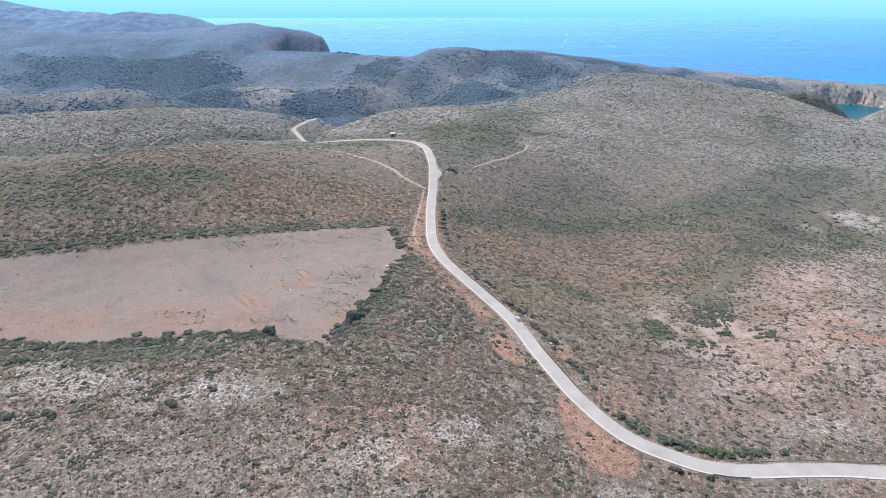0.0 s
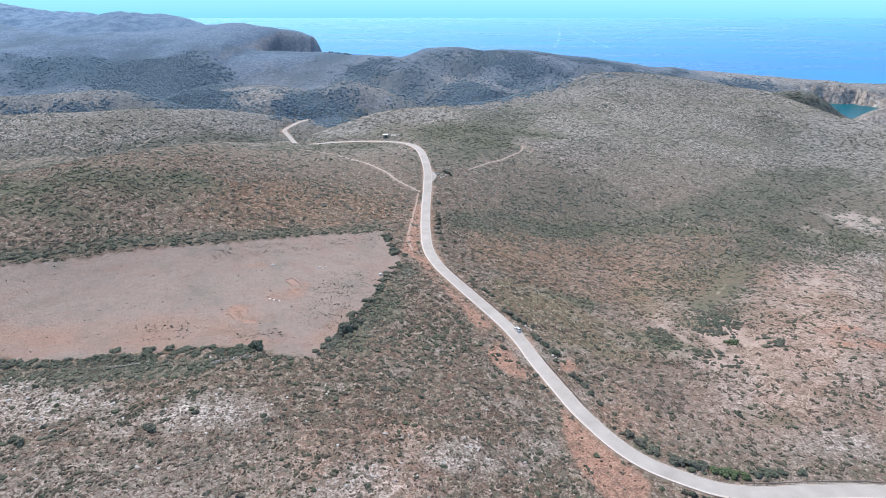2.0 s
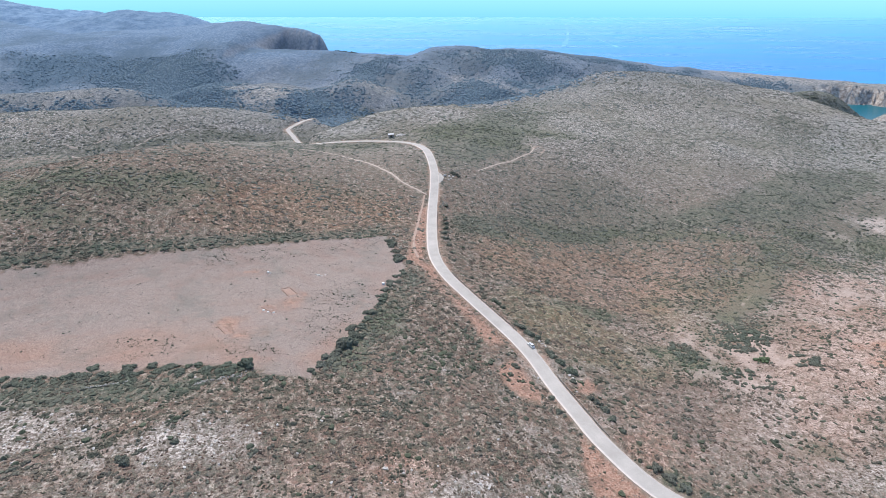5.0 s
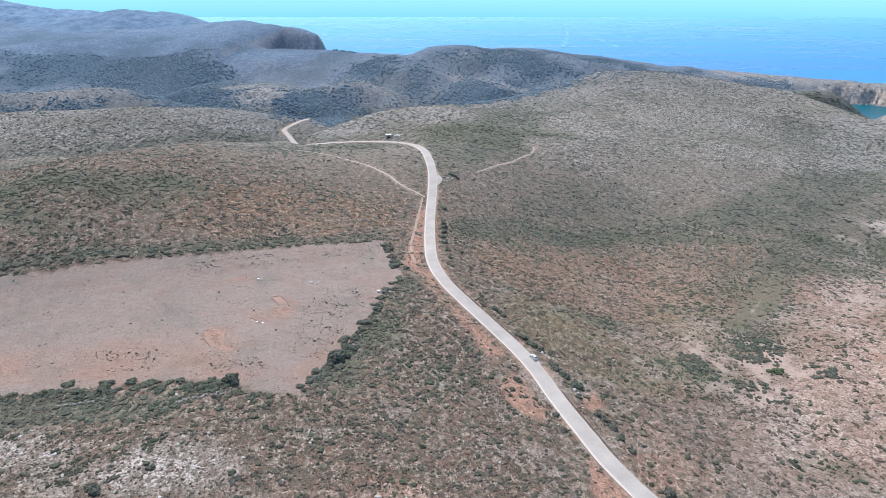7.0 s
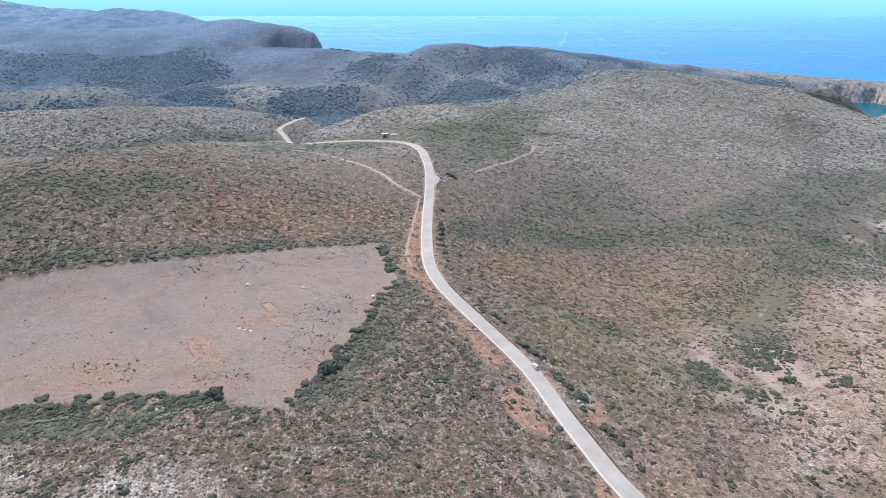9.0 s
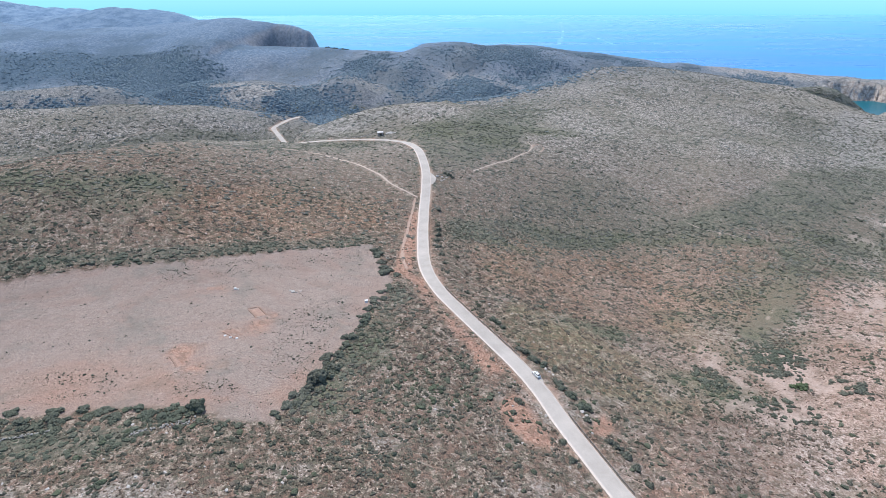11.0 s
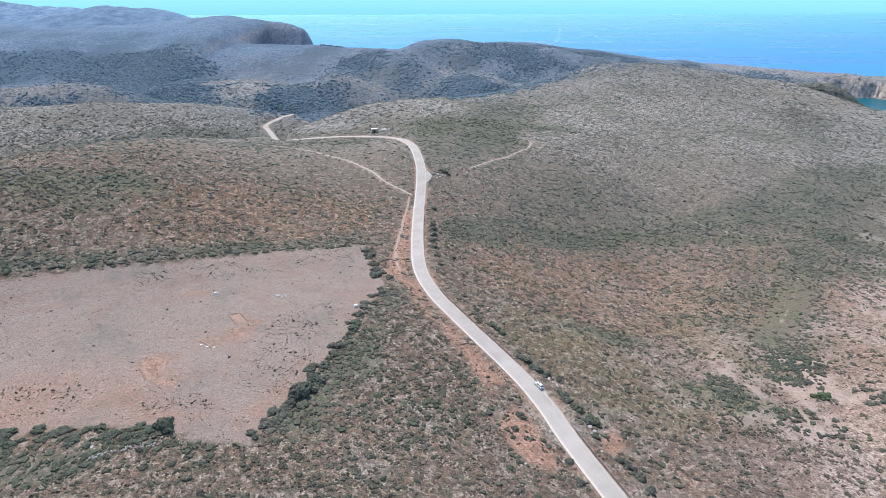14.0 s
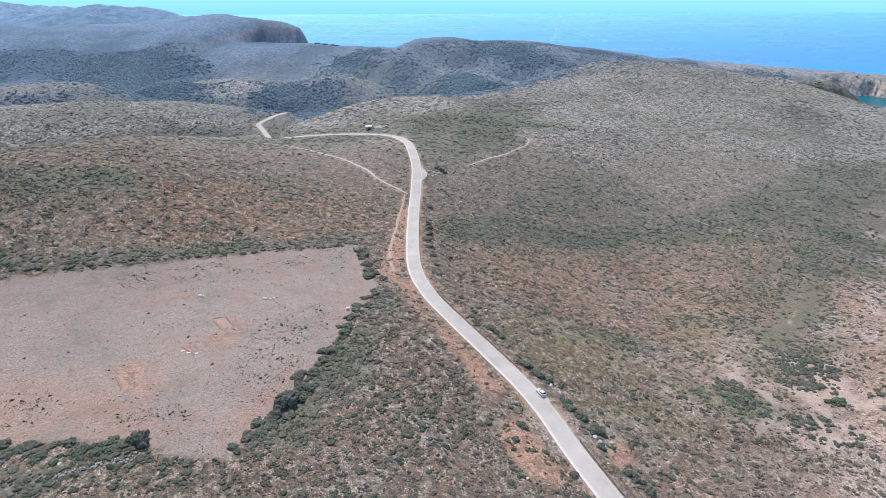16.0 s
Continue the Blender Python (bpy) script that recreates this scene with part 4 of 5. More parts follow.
tagged(road, "narrow pale grey asphalt country road", "road", kind="structure")


def dirt_track(name, line, half, label, mat=None):
    """A trodden strip lying on the ground."""
    rag = 1 + 0.3 * lattice(np.arange(len(line)) / 3.0, 0 * line[:, 0], 77)
    cols = []
    for w, lift in ((-1.25, -0.25), (-1, 0.09), (-0.4, 0.12), (0.4, 0.12), (1, 0.09), (1.25, -0.25)):
        tan = np.gradient(line, axis=0)
        tan /= np.linalg.norm(tan, axis=1)[:, None]
        p = line + np.stack([tan[:, 1], -tan[:, 0]], 1) * (w * half * rag)[:, None]
        cols.append(np.column_stack([p, height(p[:, 0], p[:, 1]) + lift]))
    return tagged(sheet(name, np.stack(cols, 1).reshape(-1, 3), grid_faces(len(line), 6)[:, ::-1], mat or DUST), label, "track", kind="structure")


dirt_track("track_west", TRACK, 0.62, "pale trodden dirt track through the scrub")
dirt_track("track_verge", SIDE_TRACK, 0.6, "washed-out orange dirt track below the road", OCHRE)
dirt_track("path_east", HILL_PATH, 0.35, "narrow pale footpath up the hill")
dirt_track("path_spur", HILL_SPUR, 0.35, "reddish spur of the footpath up the hill", OCHRE)
for k, line in enumerate(GOAT_PATHS):
    dirt_track("path_%d" % (k + 1), line, 0.45 if k < 3 else 0.16, "narrow pale goat path on the hillside")


# ---- road furniture ----
def stretch(a, b):
    """The piece of the road's middle line between the points nearest to a and b."""
    i, j = (int(np.hypot(*(road_line - np.array(p)).T).argmin()) for p in (a, b))
    i, j = min(i, j), max(i, j)
    return road_line[i:j + 1], road_z[i:j + 1]


def beside(line, off):
    tan = np.gradient(line, axis=0)
    tan /= np.linalg.norm(tan, axis=1)[:, None]
    return line + off * np.stack([tan[:, 1], -tan[:, 0]], 1)


def strip(name, line, zs, off, half, low, high, mat):
    """A long bar of rectangular section beside the road, from low to high over it."""
    mid = beside(line, off)
    sides = [beside(mid, -half), beside(mid, half)]
    cols = [np.column_stack([sides[k], zs + dz]) for k, dz in ((0, low), (0, high), (1, high), (1, low))]
    verts = np.stack(cols, 1)
    return sheet(name, verts.reshape(-1, 3), grid_faces(len(line), 4)[:, ::-1], mat, False)


for off, name in ((-ROAD_HALF - 0.3, "kerb_west"), (ROAD_HALF + 0.14, "kerb_east")):
    line, zs = stretch((202.5, 145.8), (-24, 501))
    half = 0.32 if off < 0 else 0.14
    tagged(strip(name, line, zs, off, half, -0.5, 0.10 if off < 0 else 0.05, CONCRETE), "pale concrete edging along the road", "kerb", kind="structure")
for off, name in ((-ROAD_HALF + 0.22, "edge_line_west"), (ROAD_HALF - 0.22, "edge_line_east")):
    line, zs = stretch((202.5, 145.8), (-24, 501))
    tagged(strip(name, line, zs + 0.03 * (1 - abs(off) / ROAD_HALF), off, 0.07, -0.01, 0.006, PAINT_LINE), "worn white edge line painted on the asphalt", "road marking", kind="structure")


def apron(name, corners, label, mat):
    """A flat paved widening of the road, level with it."""
    bm = bmesh.new()
    ring = []
    for x, y in corners:
        i = int(np.hypot(road_line[:, 0] - x, road_line[:, 1] - y).argmin())
        ring.append((x, y, float(road_z[i])))
    top = [bm.verts.new((x, y, z - 0.006)) for x, y, z in ring]
    low = [bm.verts.new((x, y, z - 0.6)) for x, y, z in ring]
    bm.faces.new(top)
    for k in range(len(ring)):
        j = (k + 1) % len(ring)
        bm.faces.new((top[j], top[k], low[k], low[j]))
    bmesh.ops.recalc_face_normals(bm, faces=bm.faces)
    return tagged(part(name, bm, mat), label, "lay-by", kind="structure")


apron("layby_south", [(25.8, 228), (28.9, 224.8), (31.8, 221.2), (34.2, 219.2), (35.3, 215.6), (35.2, 211.5), (36.5, 205.8), (38.2, 200), (36.2, 200.5), (32, 211), (27.4, 222.5)], "asphalt lay-by widening the road", ASPHALT)
apron("layby_north", [(-5.0, 406), (-2.6, 408.5), (-1.2, 412.5), (-0.6, 416.5), (-2.2, 421), (-5.2, 426), (-6.8, 416)], "asphalt lay-by widening the road", ASPHALT)


def box(bm, lo, hi, bevel=0.0):
    """A box between two corners, its edges rounded."""
    made = bmesh.ops.create_cube(bm, size=1.0)["verts"]
    for v in made:
        v.co = Vector([(a + b) / 2 + c * (b - a) for a, b, c in zip(lo, hi, v.co)])
    if bevel:
        edges = list({e for v in made for e in v.link_edges})
        bmesh.ops.bevel(bm, geom=edges, offset=bevel, segments=2, affect="EDGES")
    return bm


def boxed(name, lo, hi, mat, parent=None, bevel=0.0, label=""):
    return part(name, box(bmesh.new(), lo, hi, bevel), mat, parent, label)


POST = bpy.data.meshes.new("post")
bm = box(bmesh.new(), (-0.08, -0.08, -0.5), (0.08, 0.08, 0.78), 0.02)
bm.to_mesh(POST)
bm.free()
POST.materials.append(WOOD)


def guard_rail(a, b, off):
    """A wooden guard rail beside the road: posts every two metres and two beams."""
    line, zs = stretch(a, b)
    mid = beside(line, off)
    rail = new("guard_rail")
    rail.location = (*mid[0], zs[0])
    for low, high in ((0.34, 0.48), (0.58, 0.74)):
        ob = strip("beam", line, zs, off, 0.06, low, high, WOOD)
        ob.parent = rail
        ob.matrix_parent_inverse = Matrix.Translation(-rail.location)
    step = np.r_[0, np.cumsum(np.hypot(*np.diff(mid, axis=0).T))]
    for s in np.arange(0.3, step[-1], 2.0):
        post = new("post", POST)
        post.parent = rail
        post.location = Vector((np.interp(s, step, mid[:, 0]), np.interp(s, step, mid[:, 1]), np.interp(s, step, zs))) - rail.location
    return tagged(rail, "low weathered wooden guard rail beside the road", "guard rail", "guard rails along the road")


guard_rail((91.8, 137.7), (151.2, 137.7), ROAD_HALF + 0.75)
guard_rail((83.7, 135.7), (95.9, 135), -ROAD_HALF - 0.85)
guard_rail((16.2, 247.1), (27, 227.5), ROAD_HALF + 0.5)
guard_rail((0, 275.4), (16.2, 247.1), ROAD_HALF + 0.5)
guard_rail((-6.8, 361.8), (-5.1, 298.4), ROAD_HALF + 0.6)
guard_rail((37.1, 198.5), (48.6, 166.9), ROAD_HALF + 0.6)


def marker_post(x, y):
    i = int(np.hypot(road_line[:, 0] - x, road_line[:, 1] - y).argmin())
    post = new("marker_post")
    post.location = (x, y, float(height(np.array([x]), np.array([y]))[0]))
    boxed("shaft", (-0.12, -0.12, -0.3), (0.12, 0.12, 1.15), WOOD, post, 0.03)
    boxed("cap", (-0.2, -0.2, 1.15), (0.2, 0.2, 1.45), BUSH, post, 0.05)
    return tagged(post, "dark roadside marker post on the verge", "post", "marker posts")


marker_post(-12.3, 355.1)
marker_post(-11.9, 299.7)


# ---- the parked car ----
def build_car():
    car = new("car")
    side = [(-2.02, 0.32), (-2.05, 0.62), (-1.98, 0.92), (-1.72, 1.0), (0.78, 0.98), (1.55, 0.86), (1.98, 0.68), (2.04, 0.42), (1.98, 0.28), (-1.95, 0.28)]
    bm = bmesh.new()
    rings = []
    for y, sx, dz in ((-0.86, 0.97, 0.0), (-0.80, 1.0, 0.02), (0.80, 1.0, 0.02), (0.86, 0.97, 0.0)):
        rings.append([bm.verts.new((x * sx, y, z + (dz if z > 0.5 else 0))) for x, z in side])
    for r0, r1 in zip(rings, rings[1:]):
        for k in range(len(side)):
            j = (k + 1) % len(side)
            bm.faces.new((r0[k], r0[j], r1[j], r1[k]))
    bm.faces.new(rings[0][::-1])
    bm.faces.new(rings[-1])
    bmesh.ops.recalc_face_normals(bm, faces=bm.faces)
    part("body", bm, CAR_PAINT, car)
    bm = bmesh.new()
    low = [(-1.88, 0.78), (-1.88, -0.78), (0.95, -0.78), (0.95, 0.78)]
    top = [(-1.45, 0.60), (-1.45, -0.60), (0.12, -0.60), (0.12, 0.60)]
    lv = [bm.verts.new((x, y, 0.98)) for x, y in low]
    tv = [bm.verts.new((x, y, 1.46)) for x, y in top]
    bm.faces.new(tv[::-1])
    for k in range(4):
        j = (k + 1) % 4
        bm.faces.new((lv[k], lv[j], tv[j], tv[k]))
    bmesh.ops.recalc_face_normals(bm, faces=bm.faces)
    bmesh.ops.bevel(bm, geom=list(bm.edges), offset=0.05, segments=2, affect="EDGES")
    part("cabin", bm, CAR_PAINT, car)

    def pane(name, quad, lift):
        bm = bmesh.new()
        vs = [Vector(q) for q in quad]
        n = (vs[1] - vs[0]).cross(vs[2] - vs[0]).normalized() * lift
        f = bm.faces.new([bm.verts.new(v + n) for v in vs])
        bmesh.ops.solidify(bm, geom=[f], thickness=0.01)
        return part(name, bm, GLASS, car, "dark tinted glass")
    pane("windscreen", [(0.86, -0.68, 1.03), (0.86, 0.68, 1.03), (0.18, 0.54, 1.42), (0.18, -0.54, 1.42)], 0.02)
    pane("rear_window", [(-1.84, 0.66, 1.04), (-1.84, -0.66, 1.04), (-1.50, -0.54, 1.40), (-1.50, 0.54, 1.40)], 0.02)
    for s in (1, -1):
        for x0, x1, t0, t1 in ((-1.70, -0.55, -1.40, -0.58), (-0.47, 0.72, -0.50, 0.08)):
            quad = [(x1, s * 0.765, 1.03), (x0, s * 0.765, 1.03), (t0, s * 0.625, 1.40), (t1, s * 0.625, 1.40)]
            pane("side_window", quad if s > 0 else quad[::-1], 0.02)
        boxed("door_mirror", (0.62, s * 0.98 - 0.09, 0.98), (0.78, s * 0.98 + 0.09, 1.12), CAR_PAINT, car, 0.03)
        boxed("headlight", (1.80, s * 0.62 - 0.17, 0.64), (2.0, s * 0.62 + 0.17, 0.80), CLEAR_LENS, car, 0.04)
        boxed("tail_light", (-2.06, s * 0.70 - 0.12, 0.66), (-1.92, s * 0.70 + 0.12, 0.98), RED_LENS, car, 0.03)
        for x in (1.28, -1.26):
            bm = bmesh.new()
            bmesh.ops.create_cone(bm, cap_ends=True, segments=20, radius1=0.31, radius2=0.31, depth=0.2, matrix=pose(x, s * 0.80, 0.31, 90))
            bmesh.ops.bevel(bm, geom=[e for e in bm.edges if len(e.link_faces) == 2 and e.calc_face_angle() > 1], offset=0.03, segments=2, affect="EDGES")
            wheel = part("wheel", bm, RUBBER, car)
            bm = bmesh.new()
            bmesh.ops.create_cone(bm, cap_ends=True, segments=16, radius1=0.19, radius2=0.19, depth=0.215, matrix=pose(x, s * 0.80, 0.31, 90))
            part("rim", bm, ALLOY, wheel)
    boxed("rear_bumper", (-2.10, -0.82, 0.34), (-1.94, 0.82, 0.56), CAR_PAINT, car, 0.05)
    boxed("front_bumper", (1.92, -0.82, 0.30), (2.08, 0.82, 0.54), CAR_PAINT, car, 0.05)
    boxed("number_plate", (-2.115, -0.26, 0.60), (-2.05, 0.26, 0.71), WHITE, car, 0.005)
    boxed("roof_aerial", (-1.35, -0.01, 1.45), (-1.33, 0.01, 1.62), RUBBER, car)
    return tagged(car, "small white hatchback parked in the lay-by", "car")


car = build_car()
i = int(np.hypot(road_line[:, 0] - 33.4, road_line[:, 1] - 217.8).argmin())
way = road_line[i + 2] - road_line[i - 2]
car.matrix_world = pose(33.3, 218.1, float(road_z[i]) - 0.006, 0, 0, math.degrees(math.atan2(way[1], way[0])) + 4) @ Matrix.Diagonal((0.85, 0.86, 0.9, 1))


# ---- stones ----
def rock_mesh(name, seed, mat, flat=0.7):
    rng = random.Random(seed)
    bm = bmesh.new()
    bmesh.ops.create_icosphere(bm, subdivisions=2, radius=1.0)
    shift = Vector((rng.uniform(0, 50), rng.uniform(0, 50), rng.uniform(0, 50)))
    for v in bm.verts:
        v.co *= 0.85 + 0.45 * noise.noise(v.co * 1.3 + shift)
        v.co = Vector((v.co.x * 1.2, v.co.y * 0.9, max(v.co.z, -0.45) * flat))
    me = bpy.data.meshes.new(name)
    bm.to_mesh(me)
    bm.free()
    me.materials.append(mat)
    return me


def on_ground(x, y):
    return float(height(np.array([float(x)]), np.array([float(y)]))[0])


ROCKS = [rock_mesh("boulder", k, STONE) for k in range(5)]
WALL_ROCKS = [rock_mesh("stone", 40 + k, GREY_STONE) for k in range(4)]


def boulder(x, y, r, label="pale limestone boulder lying in the scrub", group="boulders"):
    rng = random.Random(int(x * 37 + y * 91))
    ob = new("boulder", rng.choice(ROCKS))
    ob.matrix_world = pose(x, y, on_ground(x, y) + 0.1 * r, 0, 0, rng.uniform(0, 360)) @ Matrix.Diagonal((r, r, r * rng.uniform(0.7, 1.1), 1))
    return tagged(ob, label, "boulder", group)


for x, y, r in ((37.5, 223.6, 0.8), (38.6, 222.2, 0.6), (39.6, 220.9, 0.5), (42.7, 213.3, 0.5), (45.2, 201.4, 0.8), (46.2, 199.8, 0.7), (45.1, 197.9, 0.6), (46.7, 198, 0.5),
                (-0.3, 420.7, 1.2), (3.1, 422.3, 1.1), (4.3, 419.3, 0.9), (2.6, 416.6, 0.8), (5.9, 423.2, 0.8), (33.2, 198.5, 0.5), (34.3, 197, 0.5), (31.9, 199.5, 0.4), (33.8, 199.9, 0.4)):
    boulder(x, y, r)
for x, y, r in ((-58.5, 263.2, 0.9), (-59.7, 264.1, 0.7), (-57, 262.7, 0.5), (-80.3, 262.3, 0.6), (-55.5, 263.8, 0.5)):
    boulder(x, y, r, "pale limestone boulder on the bare field", "field boulders")
for x, y, r in ((-158, 158.6, 1.1), (-151.2, 158, 0.9), (-145.8, 159.6, 0.8), (-136.4, 157.3, 0.8), (-140.4, 153.9, 0.7), (-131, 158, 0.7), (-101.2, 153.2, 0.7), (-94.5, 145.8, 0.6), (-89.1, 156.6, 0.5), (-78.3, 158, 0.5),
                (-83.7, 149.9, 0.5), (-59.4, 151.2, 0.5), (-48.6, 156.6, 0.5), (-40.5, 145.8, 0.5), (-112.1, 140.4, 0.7), (-121.5, 146.5, 0.7), (-67.5, 139.1, 0.5), (-29.7, 136.4, 0.5), (-16.2, 143.1, 0.4)):
    boulder(x, y, r, "bleached limestone outcrop showing through the scrub", "limestone outcrops")


def stone_wall(name, a, b, width, label):
    """A tumbled dry-stone wall from a to b, each stone an object."""
    rng = random.Random(int(a[0] * 7 + b[1] * 3))
    base = new(name)
    base.location = (a[0], a[1], on_ground(*a))
    n = int(math.dist(a, b) / 0.42) * 2
    for k in range(n):
        s = (k // 2 + rng.random()) / (n / 2)
        x, y = a[0] + (b[0] - a[0]) * s + rng.gauss(0, width * 0.4), a[1] + (b[1] - a[1]) * s + rng.gauss(0, width * 0.4)
        r = rng.uniform(0.18, 0.36)
        ob = new("stone", rng.choice(WALL_ROCKS))
        ob.parent = base
        z = on_ground(x, y) + (0.12 if k % 2 == 0 else 0.38) * rng.uniform(0.7, 1.1)
        ob.matrix_basis = Matrix.Translation(-base.location) @ pose(x, y, z, rng.uniform(-20, 20), rng.uniform(-20, 20), rng.uniform(0, 360)) @ Matrix.Diagonal((r, r, r, 1))
    return tagged(base, label, "stone wall", "tumbled walls")


stone_wall("dry_stone_wall", (-167.4, 177.3), (-151.9, 179.1), 0.7, "tumbled grey dry-stone wall along the hedge")
stone_wall("dry_stone_wall", (-113.4, 173.3), (-101.2, 177.1), 0.7, "tumbled grey dry-stone wall along the hedge")
stone_wall("dry_stone_wall", (-72.9, 177.1), (-64.8, 180.4), 1.5, "collapsed heap of grey wall stones by the hedge")
stone_wall("dry_stone_wall", (-79, 174.4), (-73.6, 177.1), 0.7, "tumbled grey dry-stone wall along the hedge")
stone_wall("dry_stone_wall", (-80, 546), (-58, 543.5), 0.9, "low pale rubble wall beside the road")


# ---- the hut ----
def build_hut():
    hut = new("hut")
    x, y = -48.1, 539.3
    hut.matrix_world = pose(x, y, on_ground(x, y) - 0.1, 0, 0, 12)
    w, d, h, t = 2.3, 1.8, 2.5, 0.3
    boxed("back_wall", (-w, d - t, 0), (w, d, h), RENDERED, hut, 0.02)
    boxed("side_wall", (-w, -d, 0), (-w + t, d - t, h), RENDERED, hut, 0.02)
    boxed("side_wall", (w - t, -d, 0), (w, d - t, h), RENDERED, hut, 0.02)
    boxed("front_wall", (-w + t, -d, 0), (-0.9, -d + t, h), RENDERED, hut, 0.02)
    boxed("front_wall", (0.9, -d, 0), (w - t, -d + t, h), RENDERED, hut, 0.02)
    boxed("lintel", (-0.9, -d, 2.0), (0.9, -d + t, h), RENDERED, hut, 0.02)
    boxed("roof", (-w - 0.25, -d - 0.3, h), (w + 0.25, d + 0.25, h + 0.24), ROOF, hut, 0.04, "pale flat concrete roof slab")
    return tagged(hut, "small ruined plaster hut with a flat pale roof", "hut")


build_hut()
for k, (x, y, r) in enumerate(((-42.5, 539.1, 1.5), (-40.5, 539.7, 1.4), (-38.6, 538.9, 1.2), (-39.7, 541.6, 1.6), (-41.9, 542.2, 1.5), (-37, 540.5, 1.1), (-35.4, 539.5, 0.9))):
    boulder(x, y, r, "grey rubble block heaped beside the hut", "rubble by the hut")

for k in range(13):
    boulder(-80 + 1.9 * k, 545.2 - 0.12 * k + 0.6 * math.sin(k * 2.1), 0.6 + 0.3 * math.sin(k * 1.7), "pale rubble block in a row beside the road", "rubble row by the hut")


# ---- digs in the field ----
def trench(x, y, w, d, turn, label, ring=True):
    """A shallow rectangular dig: bare red floor and low earth banks."""
    rng = random.Random(int(x * 11))
    dig = new("trench")
    dig.matrix_world = pose(x, y, on_ground(x, y), 0, 0, turn)
    m = dig.matrix_world

    def heap(name, cx, cy, rx, ry, rz, steps=14):
        bm = bmesh.new()
        bmesh.ops.create_grid(bm, x_segments=steps, y_segments=steps, size=1.0)
        for v in bm.verts:
            u, q = v.co.x, v.co.y
            edge = max(0.0, 1 - max(abs(u), abs(q)) ** 3)
            lx, ly = cx + u * rx, cy + q * ry
            p = m @ Vector((lx, ly, 0))
            z = on_ground(p.x, p.y) - m.translation.z - 0.06
            v.co = Vector((lx, ly, z + edge * (rz + 0.06 + 0.5 * rz * noise.noise(Vector((p.x, p.y, 0)) * 1.7))))
        return part(name, bm, EARTH, dig)
    heap("floor", 0, 0, w, d, 0.06)
    heap("bank", -w, 0, 0.4, d, 0.25)
    if ring:
        heap("bank", w, 0, 0.4, d, 0.22)
        heap("bank", 0, d, w, 0.4, 0.22)
    return tagged(dig, label, "trench", "trenches in the field")


trench(-67.1, 244.3, 2.0, 4.2, 38, "shallow rectangular dig with a red earth floor")
trench(-70.6, 228.2, 1.8, 4.2, 52, "shallow rectangular dig with a red earth floor", False)
trench(-83.2, 211.0, 0.8, 4.6, 38, "narrow trench with a low bank of red earth", False)
trench(-88.6, 262.8, 3.6, 1.4, 5, "low mound of dug red earth", False)


def block(x, y, w, d, h, turn, label):
    ob = boxed("block", (-w, -d, -0.1), (w, d, h), WHITE, None, 0.04)
    ob.matrix_world = pose(x, y, on_ground(x, y), 0, 0, turn)
    return tagged(ob, label, "block", "white blocks")


for x, y, turn in ((-72.8, 226, 20), (-70.7, 225, 10), (-68.4, 224.6, 35)):
    block(x, y, 0.42, 0.3, 0.3, turn, "white block laid at the edge of the dig")
block(-28.2, 256.2, 0.6, 0.5, 0.9, 15, "white cube standing at the edge of the field")
block(-81.4, 262.7, 0.5, 0.4, 0.5, 15, "small white block on the bare field")


# ---- bushes ----
def crown_mesh(seed, leaves=620, mat=None):
    """An uneven crown of overlapping lumps stuck all over with small leaf sprays; about one metre in radius."""
    rng = random.Random(seed)
    bm = bmesh.new()
    lumps = []
    for k in range(13):
        a, q = rng.uniform(0, 6.28), rng.uniform(0.1, 0.85) if k else 0.0
        lumps.append((Vector((q * math.cos(a), q * math.sin(a), rng.uniform(0.2, 0.75) * (1 - 0.5 * q))), rng.uniform(0.22, 0.46)))
    for c, r in lumps:
        made = bmesh.ops.create_icosphere(bm, subdivisions=2, radius=r)["verts"]
        for v in made:
            v.co *= 1 + 0.8 * noise.noise(v.co * 6 + c * 9)
            v.co += c
            v.co.z = max(v.co.z, -0.12)
    for _ in range(leaves):
        c, r = rng.choice(lumps)
        n = Vector((rng.gauss(0, 1), rng.gauss(0, 1), rng.gauss(0.35, 1))).normalized()
        p = c + n * r * rng.uniform(0.95, 1.15)
        if p.z < 0:
            continue
        a = n.orthogonal().normalized()
        a = (a + n.cross(a) * rng.uniform(-2, 2) + n * rng.uniform(-0.6, 0.9)).normalized() * rng.uniform(0.08, 0.2)
        b = (n.cross(a)).normalized() * rng.uniform(0.05, 0.10)
        bm.faces.new([bm.verts.new(q) for q in (p - a, p + b, p + a)])
    me = bpy.data.meshes.new("crown")
    bm.to_mesh(me)
    bm.free()
    me.materials.append(mat or BUSH)
    return me


def stem_mesh():
    bm = bmesh.new()
    for k in range(4):
        lean = Matrix.Rotation(k * 1.57, 4, "Z") @ Matrix.Rotation(0.5, 4, "X")
        bmesh.ops.create_cone(bm, cap_ends=True, segments=6, radius1=0.06, radius2=0.03, depth=0.8, matrix=lean @ Matrix.Translation((0, 0, 0.25)))
    me = bpy.data.meshes.new("stem")
    bm.to_mesh(me)
    bm.free()
    me.materials.append(BARK)
    return me


CROWNS, STEMS = [crown_mesh(k) for k in range(7)] + [crown_mesh(20 + k, mat=BRIGHT_LEAF) for k in range(3)], stem_mesh()
BUSHES = []
for me in CROWNS:
    b = new("bush")
    new("crown", me).parent = b
    new("stem", STEMS).parent = b
    BUSHES.append(b)
used = set()


